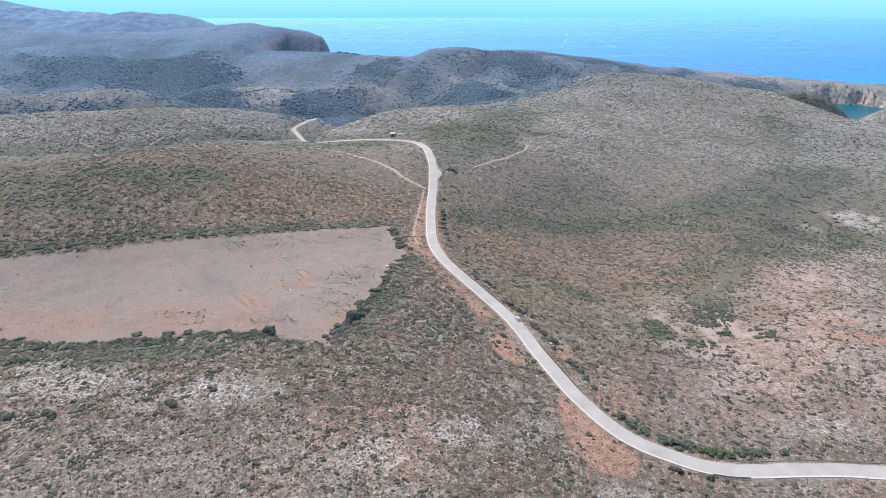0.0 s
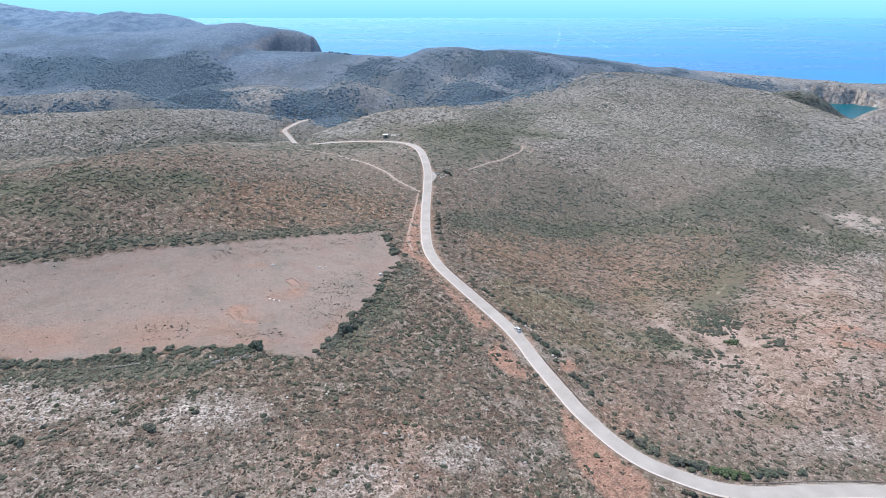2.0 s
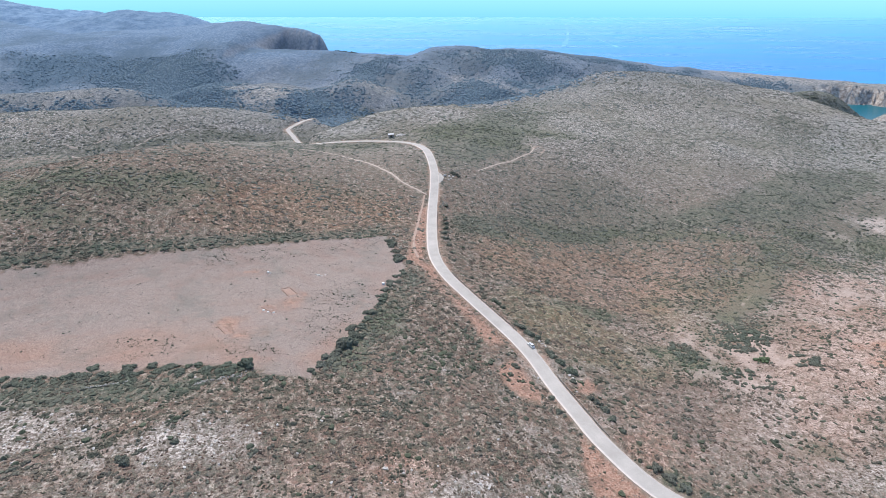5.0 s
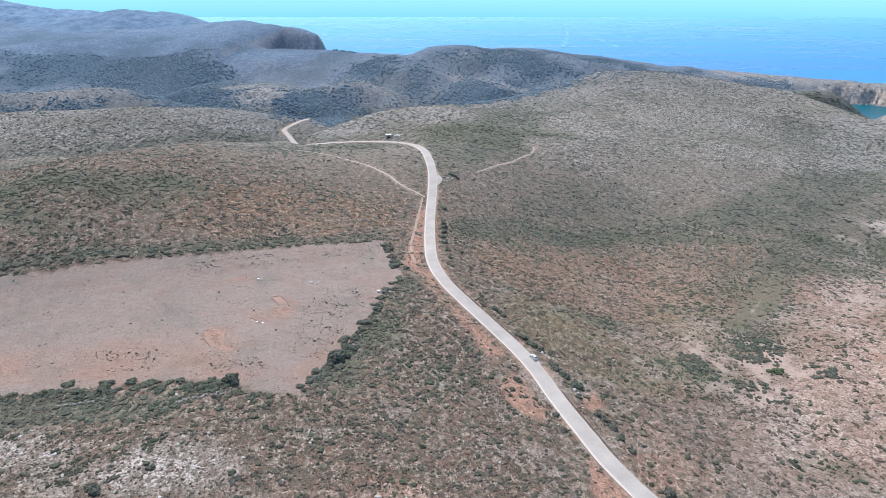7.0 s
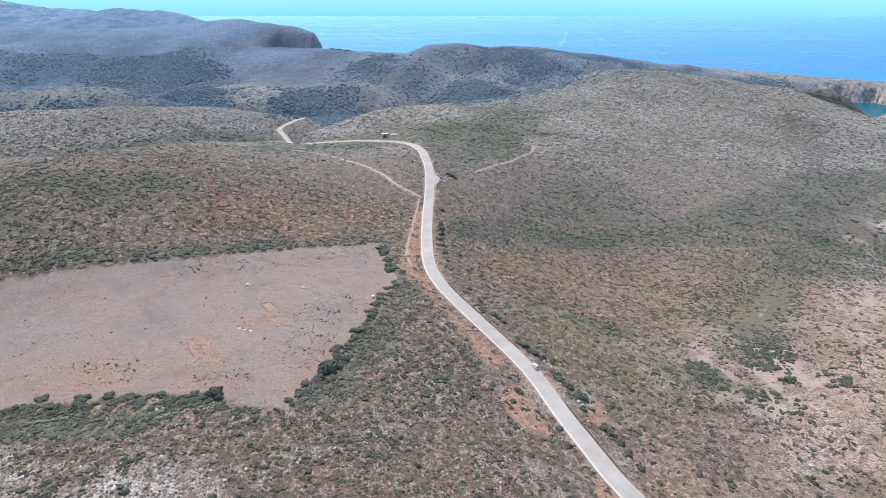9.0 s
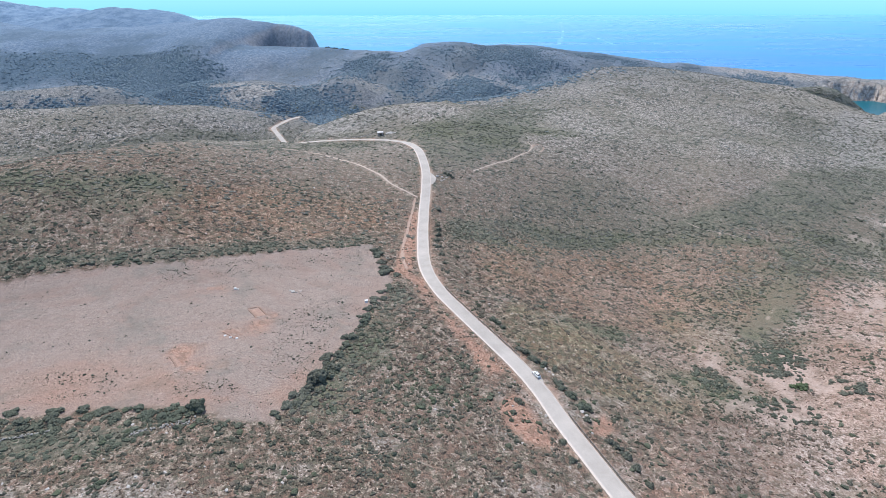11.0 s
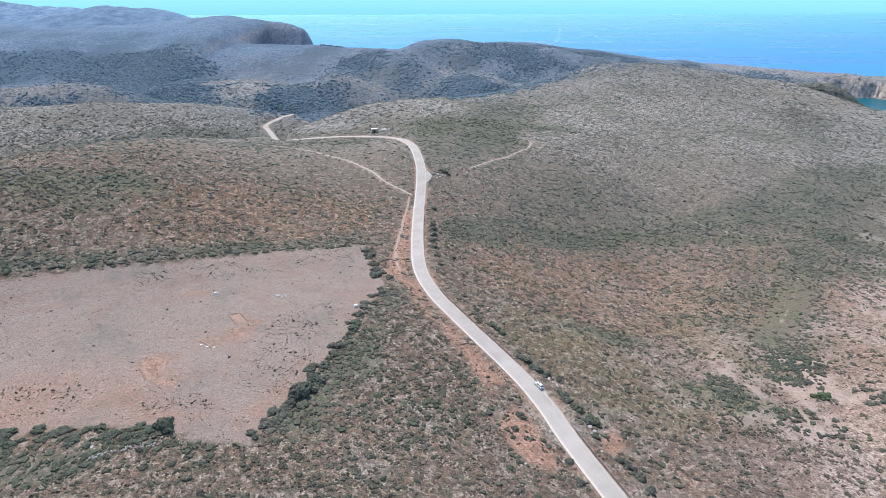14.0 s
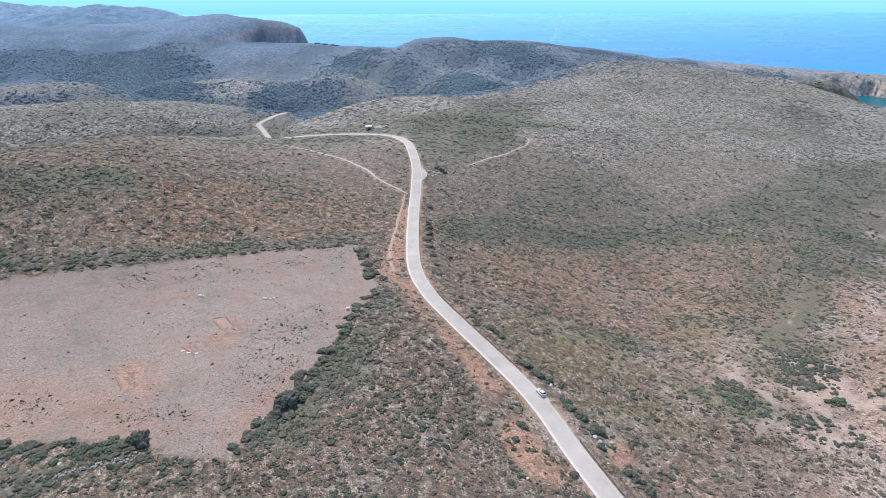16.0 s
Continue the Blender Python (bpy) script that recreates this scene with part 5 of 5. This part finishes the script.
def bush(x, y, r, label, group, tall=0.7, bright=False):
    rng = random.Random(int(x * 53 + y * 29))
    k = rng.randrange(7, 10) if bright else rng.randrange(7)
    m = pose(x, y, on_ground(x, y), 0, 0, rng.uniform(0, 360))
    src = BUSHES[k]
    if k in used:
        ob = copy_thing(src, m)
    else:
        ob = src
        used.add(k)
    ob.matrix_basis = m @ Matrix.Diagonal((r * rng.uniform(0.9, 1.2), r * rng.uniform(0.85, 1.1), r * tall * rng.uniform(0.85, 1.15), 1))
    return tagged(ob, label, "bush", group)


def hedge(way, count, low, high, spread, label, group, seed):
    line = spline(way, 1.0)
    rng = random.Random(seed)
    for k in range(count):
        x, y = line[int((k + rng.random()) / count * (len(line) - 1))]
        bush(x + rng.gauss(0, spread), y + rng.gauss(0, spread), 1.15 * rng.uniform(low, high), label, group, 0.5)


hedge([(-202.5, 181.6), (-168.2, 182.2), (-138.6, 179.6), (-109.6, 181.6), (-77.9, 182.9), (-64.8, 185)], 66, 0.7, 1.8, 1.5, "dark green mastic bush in the hedge below the field", "hedge below the field", 1)
hedge([(-43.9, 185), (-35.4, 214.7), (-26.2, 249.1), (-19.7, 274.1)], 34, 0.9, 2, 1.1, "dark green bush along the field's edge", "hedge beside the field", 3)
hedge([(-229.5, 233.6), (-187, 252.5), (-141.5, 271.4), (-75.6, 303.2)], 32, 0.8, 1.6, 0.9, "dark green bush in the row above the field", "hedge above the field", 4)
hedge([(-75.6, 303.8), (-31.9, 320.6)], 14, 0.7, 1.2, 0.7, "small dark bush in the row above the field", "hedge above the field", 5)
hedge([(-30.4, 314.6), (-27, 305.1), (-23.6, 288.9), (-19.6, 281.5)], 13, 1.2, 2.3, 1.2, "dark green bush at the field's corner", "bushes at the corner", 6)
for x, y, r in ((29.4, 233.4, 1.5), (31.4, 231.6, 1.6), (33.5, 228.2, 2), (35.1, 227.6, 1.8), (37, 226, 2), (41, 224.5, 1.5), (40, 214.5, 1.6), (41, 212.5, 1.8), (42.7, 210.1, 1.9), (43.7, 208.7, 1.6),
                (45.9, 204.5, 2), (48.1, 203.9, 1.9), (45.1, 203.9, 1.6), (45.6, 197.1, 1.4), (50.2, 188.2, 1.8), (51.8, 186.6, 1.6), (53.5, 183.6, 1.6), (25.4, 248.7, 1.6), (23.4, 251.9, 1.6), (21.6, 253.8, 1.9), (17, 265.1, 1.5), (12.7, 275.4, 1.4), (55.1, 179, 1.5), (57.2, 172.8, 1.4)):
    bush(x, y, r, "dark green bush on the verge of the road", "roadside bushes")
for x, y, r in ((72.4, 145.5, 1.6), (75.1, 145.3, 1.4), (77.8, 144.7, 1.8), (81.8, 144.2, 1.6), (84.5, 142.8, 1.6), (87.5, 142, 1.8), (90.2, 141.5, 1.5), (93.7, 141.2, 1.4), (97.9, 142.6, 1.4), (102.2, 143.4, 1.6), (106.7, 143.9, 1.2), (113.4, 144.5, 1.4), (67.5, 149.3, 1.4), (64.3, 152.3, 1.5), (61.6, 156.1, 1.4)):
    bright = 83 < x < 96
    bush(x, y, 1.35 * r, "bright green bush behind the guard rail" if bright else "dull green bush behind the guard rail", "bushes at the bend", 0.6, bright)
for x, y, r in ((82.4, 130.4, 1.2), (73.2, 132, 1.2), (71, 133.1, 0.9), (76.4, 131.8, 0.7)):
    bush(x, y, r, "rounded dark bush at the edge of the bend", "bushes at the bend", 1.2)
for x, y, r in ((0.8, 374, 2), (-0.5, 351.7, 1.6), (0.8, 345.6, 1.9), (0.3, 338.2, 1.9), (0, 330.8, 1.8), (0.3, 321.3, 1.4), (1.9, 312.5, 1.5), (3.5, 302.4, 1.4), (4.1, 291.6, 1.2), (7.3, 426.6, 2), (4.9, 428.6, 1.6), (10, 424.6, 1.6)):
    bush(x, y, r, "dark green bush beside the straight road", "bushes by the straight")
for x, y, r in ((-37.3, 202, 3.1), (-34.8, 203.6, 1.9), (-66.7, 185.2, 3), (-33.1, 209, 2), (-38.1, 197.6, 1.6)):
    bush(x, y, r, "large round mastic bush at the field's lower corner", "large round bushes", 0.9)
for x, y, r in ((-118.1, 135.7, 2), (-121, 137.2, 1.5), (-131.4, 136.4, 1.9), (-83, 140.4, 1.6), (-85.1, 141.5, 1.4), (-153.9, 168.1, 1.9), (-149.9, 168.8, 1.6), (-73.7, 148.5, 1.2), (36.5, 187.1, 1.2), (25.1, 203.9, 1.4), (25.9, 202.2, 1.2), (37, 179.8, 1.4)):
    bush(x, y, r, "green bush standing above the low scrub", "bushes in the scrub")
rng = random.Random(8)
for cx, cy, rx, ry, count, big in ((140, 254, 10, 12, 20, 2.2), (132, 240, 9, 7, 8, 1.9), (103, 231, 7, 13, 7, 1.9), (150, 226, 5, 8, 5, 2.1), (120, 214, 12, 8, 5, 1.6)):
    for k in range(count):
        a, q = rng.uniform(0, 6.28), rng.random() ** 0.5
        bush(cx + rx * q * math.cos(a), cy + ry * q * math.sin(a), rng.uniform(0.9, big), "grey-green bush among pale bare earth", "bushes on the slope", 0.5)
for x, y, r in ((133.6, 228.5, 2.4), (131.5, 229.5, 1.7), (135.6, 229.5, 1.6)):
    bush(x, y, r, "bright green bush standing on bare sandy ground", "bushes on the slope", 0.6, True)
for k in range(18):
    s = rng.random()
    x, y = 220 + 125 * s + rng.gauss(0, 15), 412 + 68 * s * s + rng.gauss(0, 12)
    bush(x, y, rng.uniform(1.1, 2.1), "dark thicket bush along the dry stream bed", "bushes in the stream bed", 0.55)


for k in range(9):
    x = -232 + 6.2 * k + 2 * math.sin(3.1 * k)
    bush(x, 1335 + 0.54 * (-275 - x) + 12, 2.2 + 0.8 * math.sin(2.3 * k), "small dark tree on the crest of the far ridge", "trees on the far crest", 1.0)


# ---- scrub ----
def scrub(name, x, y, size, tall, mat, label, sides=6, category="shrubs", sink=0.25, smooth=False, tone=None):
    """Many small rounded shrubs, each a rough dome of its own."""
    n = len(x)
    a = np.arange(sides) * 2 * np.pi / sides
    base = np.column_stack([np.cos(a), np.sin(a), np.full(sides, -sink)])
    belt = np.column_stack([0.8 * np.cos(a + 0.5), 0.8 * np.sin(a + 0.5), np.full(sides, 0.6)])
    tmpl = np.vstack([base, belt, [[0, 0, 1.0]]])
    tri = []
    for k in range(sides):
        j = (k + 1) % sides
        tri += [(k, j, sides + k), (j, sides + j, sides + k), (sides + k, sides + j, 2 * sides)]
    tri, m = np.array(tri), 2 * sides + 1
    rng = np.random.default_rng(len(name) + n)
    turn = rng.uniform(0, 6.28, n)
    c, s = np.cos(turn)[:, None], np.sin(turn)[:, None]
    p = tmpl[None] * (1 + rng.uniform(-0.34, 0.34, (n, m, 1)))
    sx, sy = size * rng.uniform(0.75, 1.45, n), size * rng.uniform(0.7, 1.2, n)
    lx, ly = p[:, :, 0] * sx[:, None], p[:, :, 1] * sy[:, None]
    z0 = height(x, y)
    verts = np.stack([x[:, None] + lx * c - ly * s, y[:, None] + lx * s + ly * c, z0[:, None] + p[:, :, 2] * tall[:, None]], -1)
    faces = (tri[None] + m * np.arange(n)[:, None, None]).reshape(-1, 3)
    ob = sheet(name, verts.reshape(-1, 3), faces, mat, smooth)
    if tone is not None:
        ob.data.attributes.new("tone", "FLOAT", "POINT").data.foreach_set("value", np.repeat(tone, m).astype(np.float32))
    return tagged(ob, label, category, kind="stuff")


def scatter(n, y0, y1, power, seed, spread):
    rng = np.random.default_rng(seed)
    y = y0 + (y1 - y0) * rng.uniform(0, 1, n) ** power
    x = rng.uniform(-1, 1, n) * (spread + 0.80 * np.clip(y, 0, None))
    keep = open_land(x, y, rng)
    return x[keep], y[keep], rng


def open_land(x, y, rng):
    """Where shrubs may stand: off the road, the tracks, the field and the water."""
    d, _ = near_line(x, y, road_line, 10)
    apart = np.hypot((x - 33.2) / 5.4, (y - 216) / 12.5) > 1
    return apart & (rng.uniform(0, 1, len(x)) > np.maximum(0.7 * sand_at(x, y), 0.85 * outlined(x, y, [DRY_BED], 4))) & (d > ROAD_HALF + 0.9 + rng.uniform(0, 1.2, len(x))) & (trodden(x, y) < 0.3) & ~inside(x, y, FIELD) & (height(x, y) > SEA_LEVEL + 4)


def clumps(x, y, rng, low, high, reach):
    """Shrubs crowded into ragged clumps round the places given: x, y, a tone that each clump shares, and how near its middle."""
    kids = rng.integers(low, high + 1, len(x))
    k = np.repeat(np.arange(len(x)), kids)
    long, turn = rng.uniform(0.6, 1.5, len(x)) * reach, rng.uniform(0, 3.14, len(x))
    a, q = rng.uniform(0, 6.28, len(k)), rng.uniform(0, 1, len(k)) ** 0.6
    u, v = long[k] * q * np.cos(a), 0.62 * long[k] * q * np.sin(a)
    tone = np.clip(rng.uniform(0, 1, len(x))[k] + rng.normal(0, 0.07, len(k)), 0, 1)
    px, py = x[k] + u * np.cos(turn[k]) - v * np.sin(turn[k]), y[k] + u * np.sin(turn[k]) + v * np.cos(turn[k])
    keep = open_land(px, py, rng)
    return px[keep], py[keep], tone[keep], 1 - q[keep]


def leafiness(x, y):
    """How thickly clumps stand, 0 to 1."""
    thick = 0.62 + 0.45 * lattice(x / 23, y / 19, 51) + 0.25 * lattice(x / 8, y / 7, 52) + 0.25 * outlined(x, y, LUSH, 6)
    return np.clip(thick * (1 - 0.45 * beyond_gully(x, y)) * (1 - 0.5 * patches(x, y, PALE, 45)) * (1 - 0.75 * patches(x, y, RUST, 41)) * (1 - 0.85 * outlined(x, y, RED_CUTS, 2.5)), 0.06, 1)


x, y, rng = scatter(21000, 88, 480, 0.62, 11, 40)
keep = rng.uniform(0, 1, len(x)) < leafiness(x, y) * np.clip((410 - y) / 110, 0, 1)
x, y, tone, core = clumps(x[keep], y[keep], rng, 4, 8, 1.6)
size = (0.32 + 0.36 * rng.uniform(0, 1, len(x)) ** 1.6) * (0.85 + 0.4 * core)
scrub("low_scrub", x, y, size, size * rng.uniform(0.45, 0.85, len(x)), SCRUB, "low grey-green and brown maquis scrub on stony soil", 4, tone=tone)

x, y, rng = scatter(90000, 88, 380, 0.85, 31, 40)
keep = rng.uniform(0, 1, len(x)) < 0.2 + 0.5 * leafiness(x, y) + 0.5 * np.clip((185 - y) / 30, 0, 1) * (x < 20)
x, y = x[keep], y[keep]
size = 0.2 + 0.3 * rng.uniform(0, 1, len(x)) ** 2
scrub("heath", x, y, size, size * rng.uniform(0.4, 0.8, len(x)), HEATH, "small brown heath tufts between the shrubs", 3, tone=rng.uniform(0, 1, len(x)))

x, y, rng = scatter(15000, 90, 400, 0.75, 14, 40)
size = 0.12 + 0.3 * rng.uniform(0, 1, len(x)) ** 2
scrub("dry_grass", x, y, size, size * rng.uniform(0.4, 0.8, len(x)), STRAW, "pale dry grass and twigs between the shrubs", 3, "dry grass")

x, y, rng = scatter(70000, 90, 570, 0.8, 15, 40)
keep = rng.uniform(0, 1, len(x)) < 0.06 + 0.9 * patches(x, y, TURF + [(-5, 205, 34, 26), (150, 330, 60, 20)], 43, 1.1)
x, y = x[keep], y[keep]
size = 0.35 + 0.7 * rng.uniform(0, 1, len(x)) ** 2
scrub("green_scrub", x, y, size, size * rng.uniform(0.45, 0.85, len(x)), GREEN, "greener patches of low shrubs and grass")

x, y, rng = scatter(34000, 290, 1010, 0.9, 12, 40)
thick = np.clip(0.6 + 0.5 * lattice(x / 60, y / 45, 53) + 0.3 * lattice(x / 17, y / 13, 54), 0.05, 1)
keep = (rng.uniform(0, 1, len(x)) < thick * np.clip((y - 295) / 100, 0, 1)) & (y - 0.35 * x < 960)
x, y, tone, core = clumps(x[keep], y[keep], rng, 2, 3, 2.1)
size = (0.62 + 0.6 * rng.uniform(0, 1, len(x)) ** 1.5) * (1 + (y - 400) / 1800)
scrub("hillside_scrub", x, y, size, size * rng.uniform(0.28, 0.48, len(x)), HILL, "dark maquis scrub dotted over the hillsides", 4, tone=tone)

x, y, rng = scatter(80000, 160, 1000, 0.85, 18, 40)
keep = rng.uniform(0, 1, len(x)) < 0.85 * maquis_shade_at(x, y)
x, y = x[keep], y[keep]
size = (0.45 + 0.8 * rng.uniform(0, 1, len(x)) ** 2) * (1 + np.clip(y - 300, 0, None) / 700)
scrub("dense_maquis", x, y, size, size * rng.uniform(0.3, 0.5, len(x)), MAQUIS_LEAF, "dull green maquis, denser at hill feet in place of shade", 4)

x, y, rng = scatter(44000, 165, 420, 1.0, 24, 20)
keep = rng.uniform(0, 1, len(x)) < maquis_shade_at(x, y)
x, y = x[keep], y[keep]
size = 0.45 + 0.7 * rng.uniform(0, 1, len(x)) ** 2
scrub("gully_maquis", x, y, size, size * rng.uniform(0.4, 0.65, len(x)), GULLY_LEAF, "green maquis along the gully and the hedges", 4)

x, y, rng = scatter(3500, -20, 92, 1.0, 25, 45)
size = 0.3 + 0.5 * rng.uniform(0, 1, len(x)) ** 2.4
scrub("sparse_scrub", x, y, size, size * rng.uniform(0.3, 0.55, len(x)), SCRUB, "low grey-brown scrub on the stony flat", 4)

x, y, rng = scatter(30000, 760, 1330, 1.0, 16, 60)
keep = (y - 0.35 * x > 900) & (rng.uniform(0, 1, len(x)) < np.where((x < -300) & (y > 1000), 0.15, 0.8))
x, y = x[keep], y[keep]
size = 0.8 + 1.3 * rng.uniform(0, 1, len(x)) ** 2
scrub("mountain_scrub", x, y, size, size * rng.uniform(0.2, 0.4, len(x)), FAR_HAZED, "scrub over the far headlands, blue haze in its colour", 4)

# woods that fill the far gullies
rng = np.random.default_rng(17)
x, y = rng.uniform(-1000, 740, 120000), rng.uniform(740, 1310, 120000)
keep = rng.uniform(0, 1, len(x)) < (1.2 - 1.05 * np.clip((-600 - x) / 100, 0, 1)) * woods_at(x, y)
x, y = x[keep], y[keep]
size = 1.5 + 1.6 * rng.uniform(0, 1, len(x)) ** 2
scrub("valley_thicket", x, y, size, size * rng.uniform(0.38, 0.65, len(x)), WOODLAND_HAZED, "dense thicket filling the gullies, blue haze in its green", 4, sink=1.0, smooth=True)

# small bushes crowded on the sandy slope and under the hedge
rng = np.random.default_rng(33)
spots = np.array([(140, 254, 10, 12, 60), (132, 240, 9, 7, 30), (103, 231, 7, 13, 34), (150, 226, 5, 8, 14), (120, 214, 12, 8, 24), (-130, 181, 60, 5, 130), (-60, 182, 16, 5, 20), (-38, 205, 7, 22, 50)])
k = np.repeat(np.arange(len(spots)), spots[:, 4].astype(int))
a, q = rng.uniform(0, 6.28, len(k)), rng.uniform(0, 1, len(k)) ** 0.5
x, y = spots[k, 0] + spots[k, 2] * q * np.cos(a), spots[k, 1] + spots[k, 3] * q * np.sin(a)
keep = ~inside(x, y, FIELD)
x, y, tone, core = clumps(x[keep], y[keep], rng, 5, 9, 1.3)
size = 0.4 + 0.4 * rng.uniform(0, 1, len(x))
scrub("crowded_bushes", x, y, size, size * rng.uniform(0.6, 1.0, len(x)), GULLY_LEAF, "dark grey-green bushes crowded on sandy ground", 5, "bushes")

# round shrubs standing apart on the stony far slopes
x, y, rng = scatter(26000, 560, 1060, 0.9, 20, 40)
keep = rng.uniform(0, 1, len(x)) < np.where((y - 0.35 * x > 640) & (x < 420), 0.5, 0.1)
x, y = x[keep], y[keep]
size = 0.6 + 0.9 * rng.uniform(0, 1, len(x)) ** 2
scrub("slope_shrubs", x, y, size, size * rng.uniform(0.4, 0.65, len(x)), SLOPE_HAZED, "round shrubs dotted over the stony far slopes, paled by painted haze", 4, sink=0.8, smooth=True)

# tufts on the bare field
rng = np.random.default_rng(23)
x, y = rng.uniform(-230, -19, 64000), rng.uniform(180, 321, 64000)
keep = inside(x, y, FIELD) & (rng.uniform(0, 1, 64000) < 0.07 + 0.8 * outlined(x, y, STUBBLE, 6) * np.clip(0.6 + lattice(x / 7, y / 4, 61), 0, 1))
x, y = x[keep], y[keep]
size = 0.09 + 0.17 * rng.uniform(0, 1, len(x)) ** 2 + 0.28 * (rng.uniform(0, 1, len(x)) < 0.03)
scrub("field_tufts", x, y, size, size * rng.uniform(0.6, 1.0, len(x)), THICKET, "small dark tufts dotted over the bare field", 3, "tufts")

# loose stones in the pale patches
x, y, rng = scatter(34000, 92, 445, 0.8, 19, 40)
keep = (rng.uniform(0, 1, len(x)) < 0.07 + 0.9 * patches(x, y, PALE, 45, 0.9)) & (x < 60)
x, y = x[keep], y[keep]
size = 0.12 + 0.42 * rng.uniform(0, 1, len(x)) ** 3
scrub("loose_stones", x, y, size, size * rng.uniform(0.4, 0.8, len(x)), STONE, "loose pale limestone rubble among the scrub", 5, "stones", 0.4)
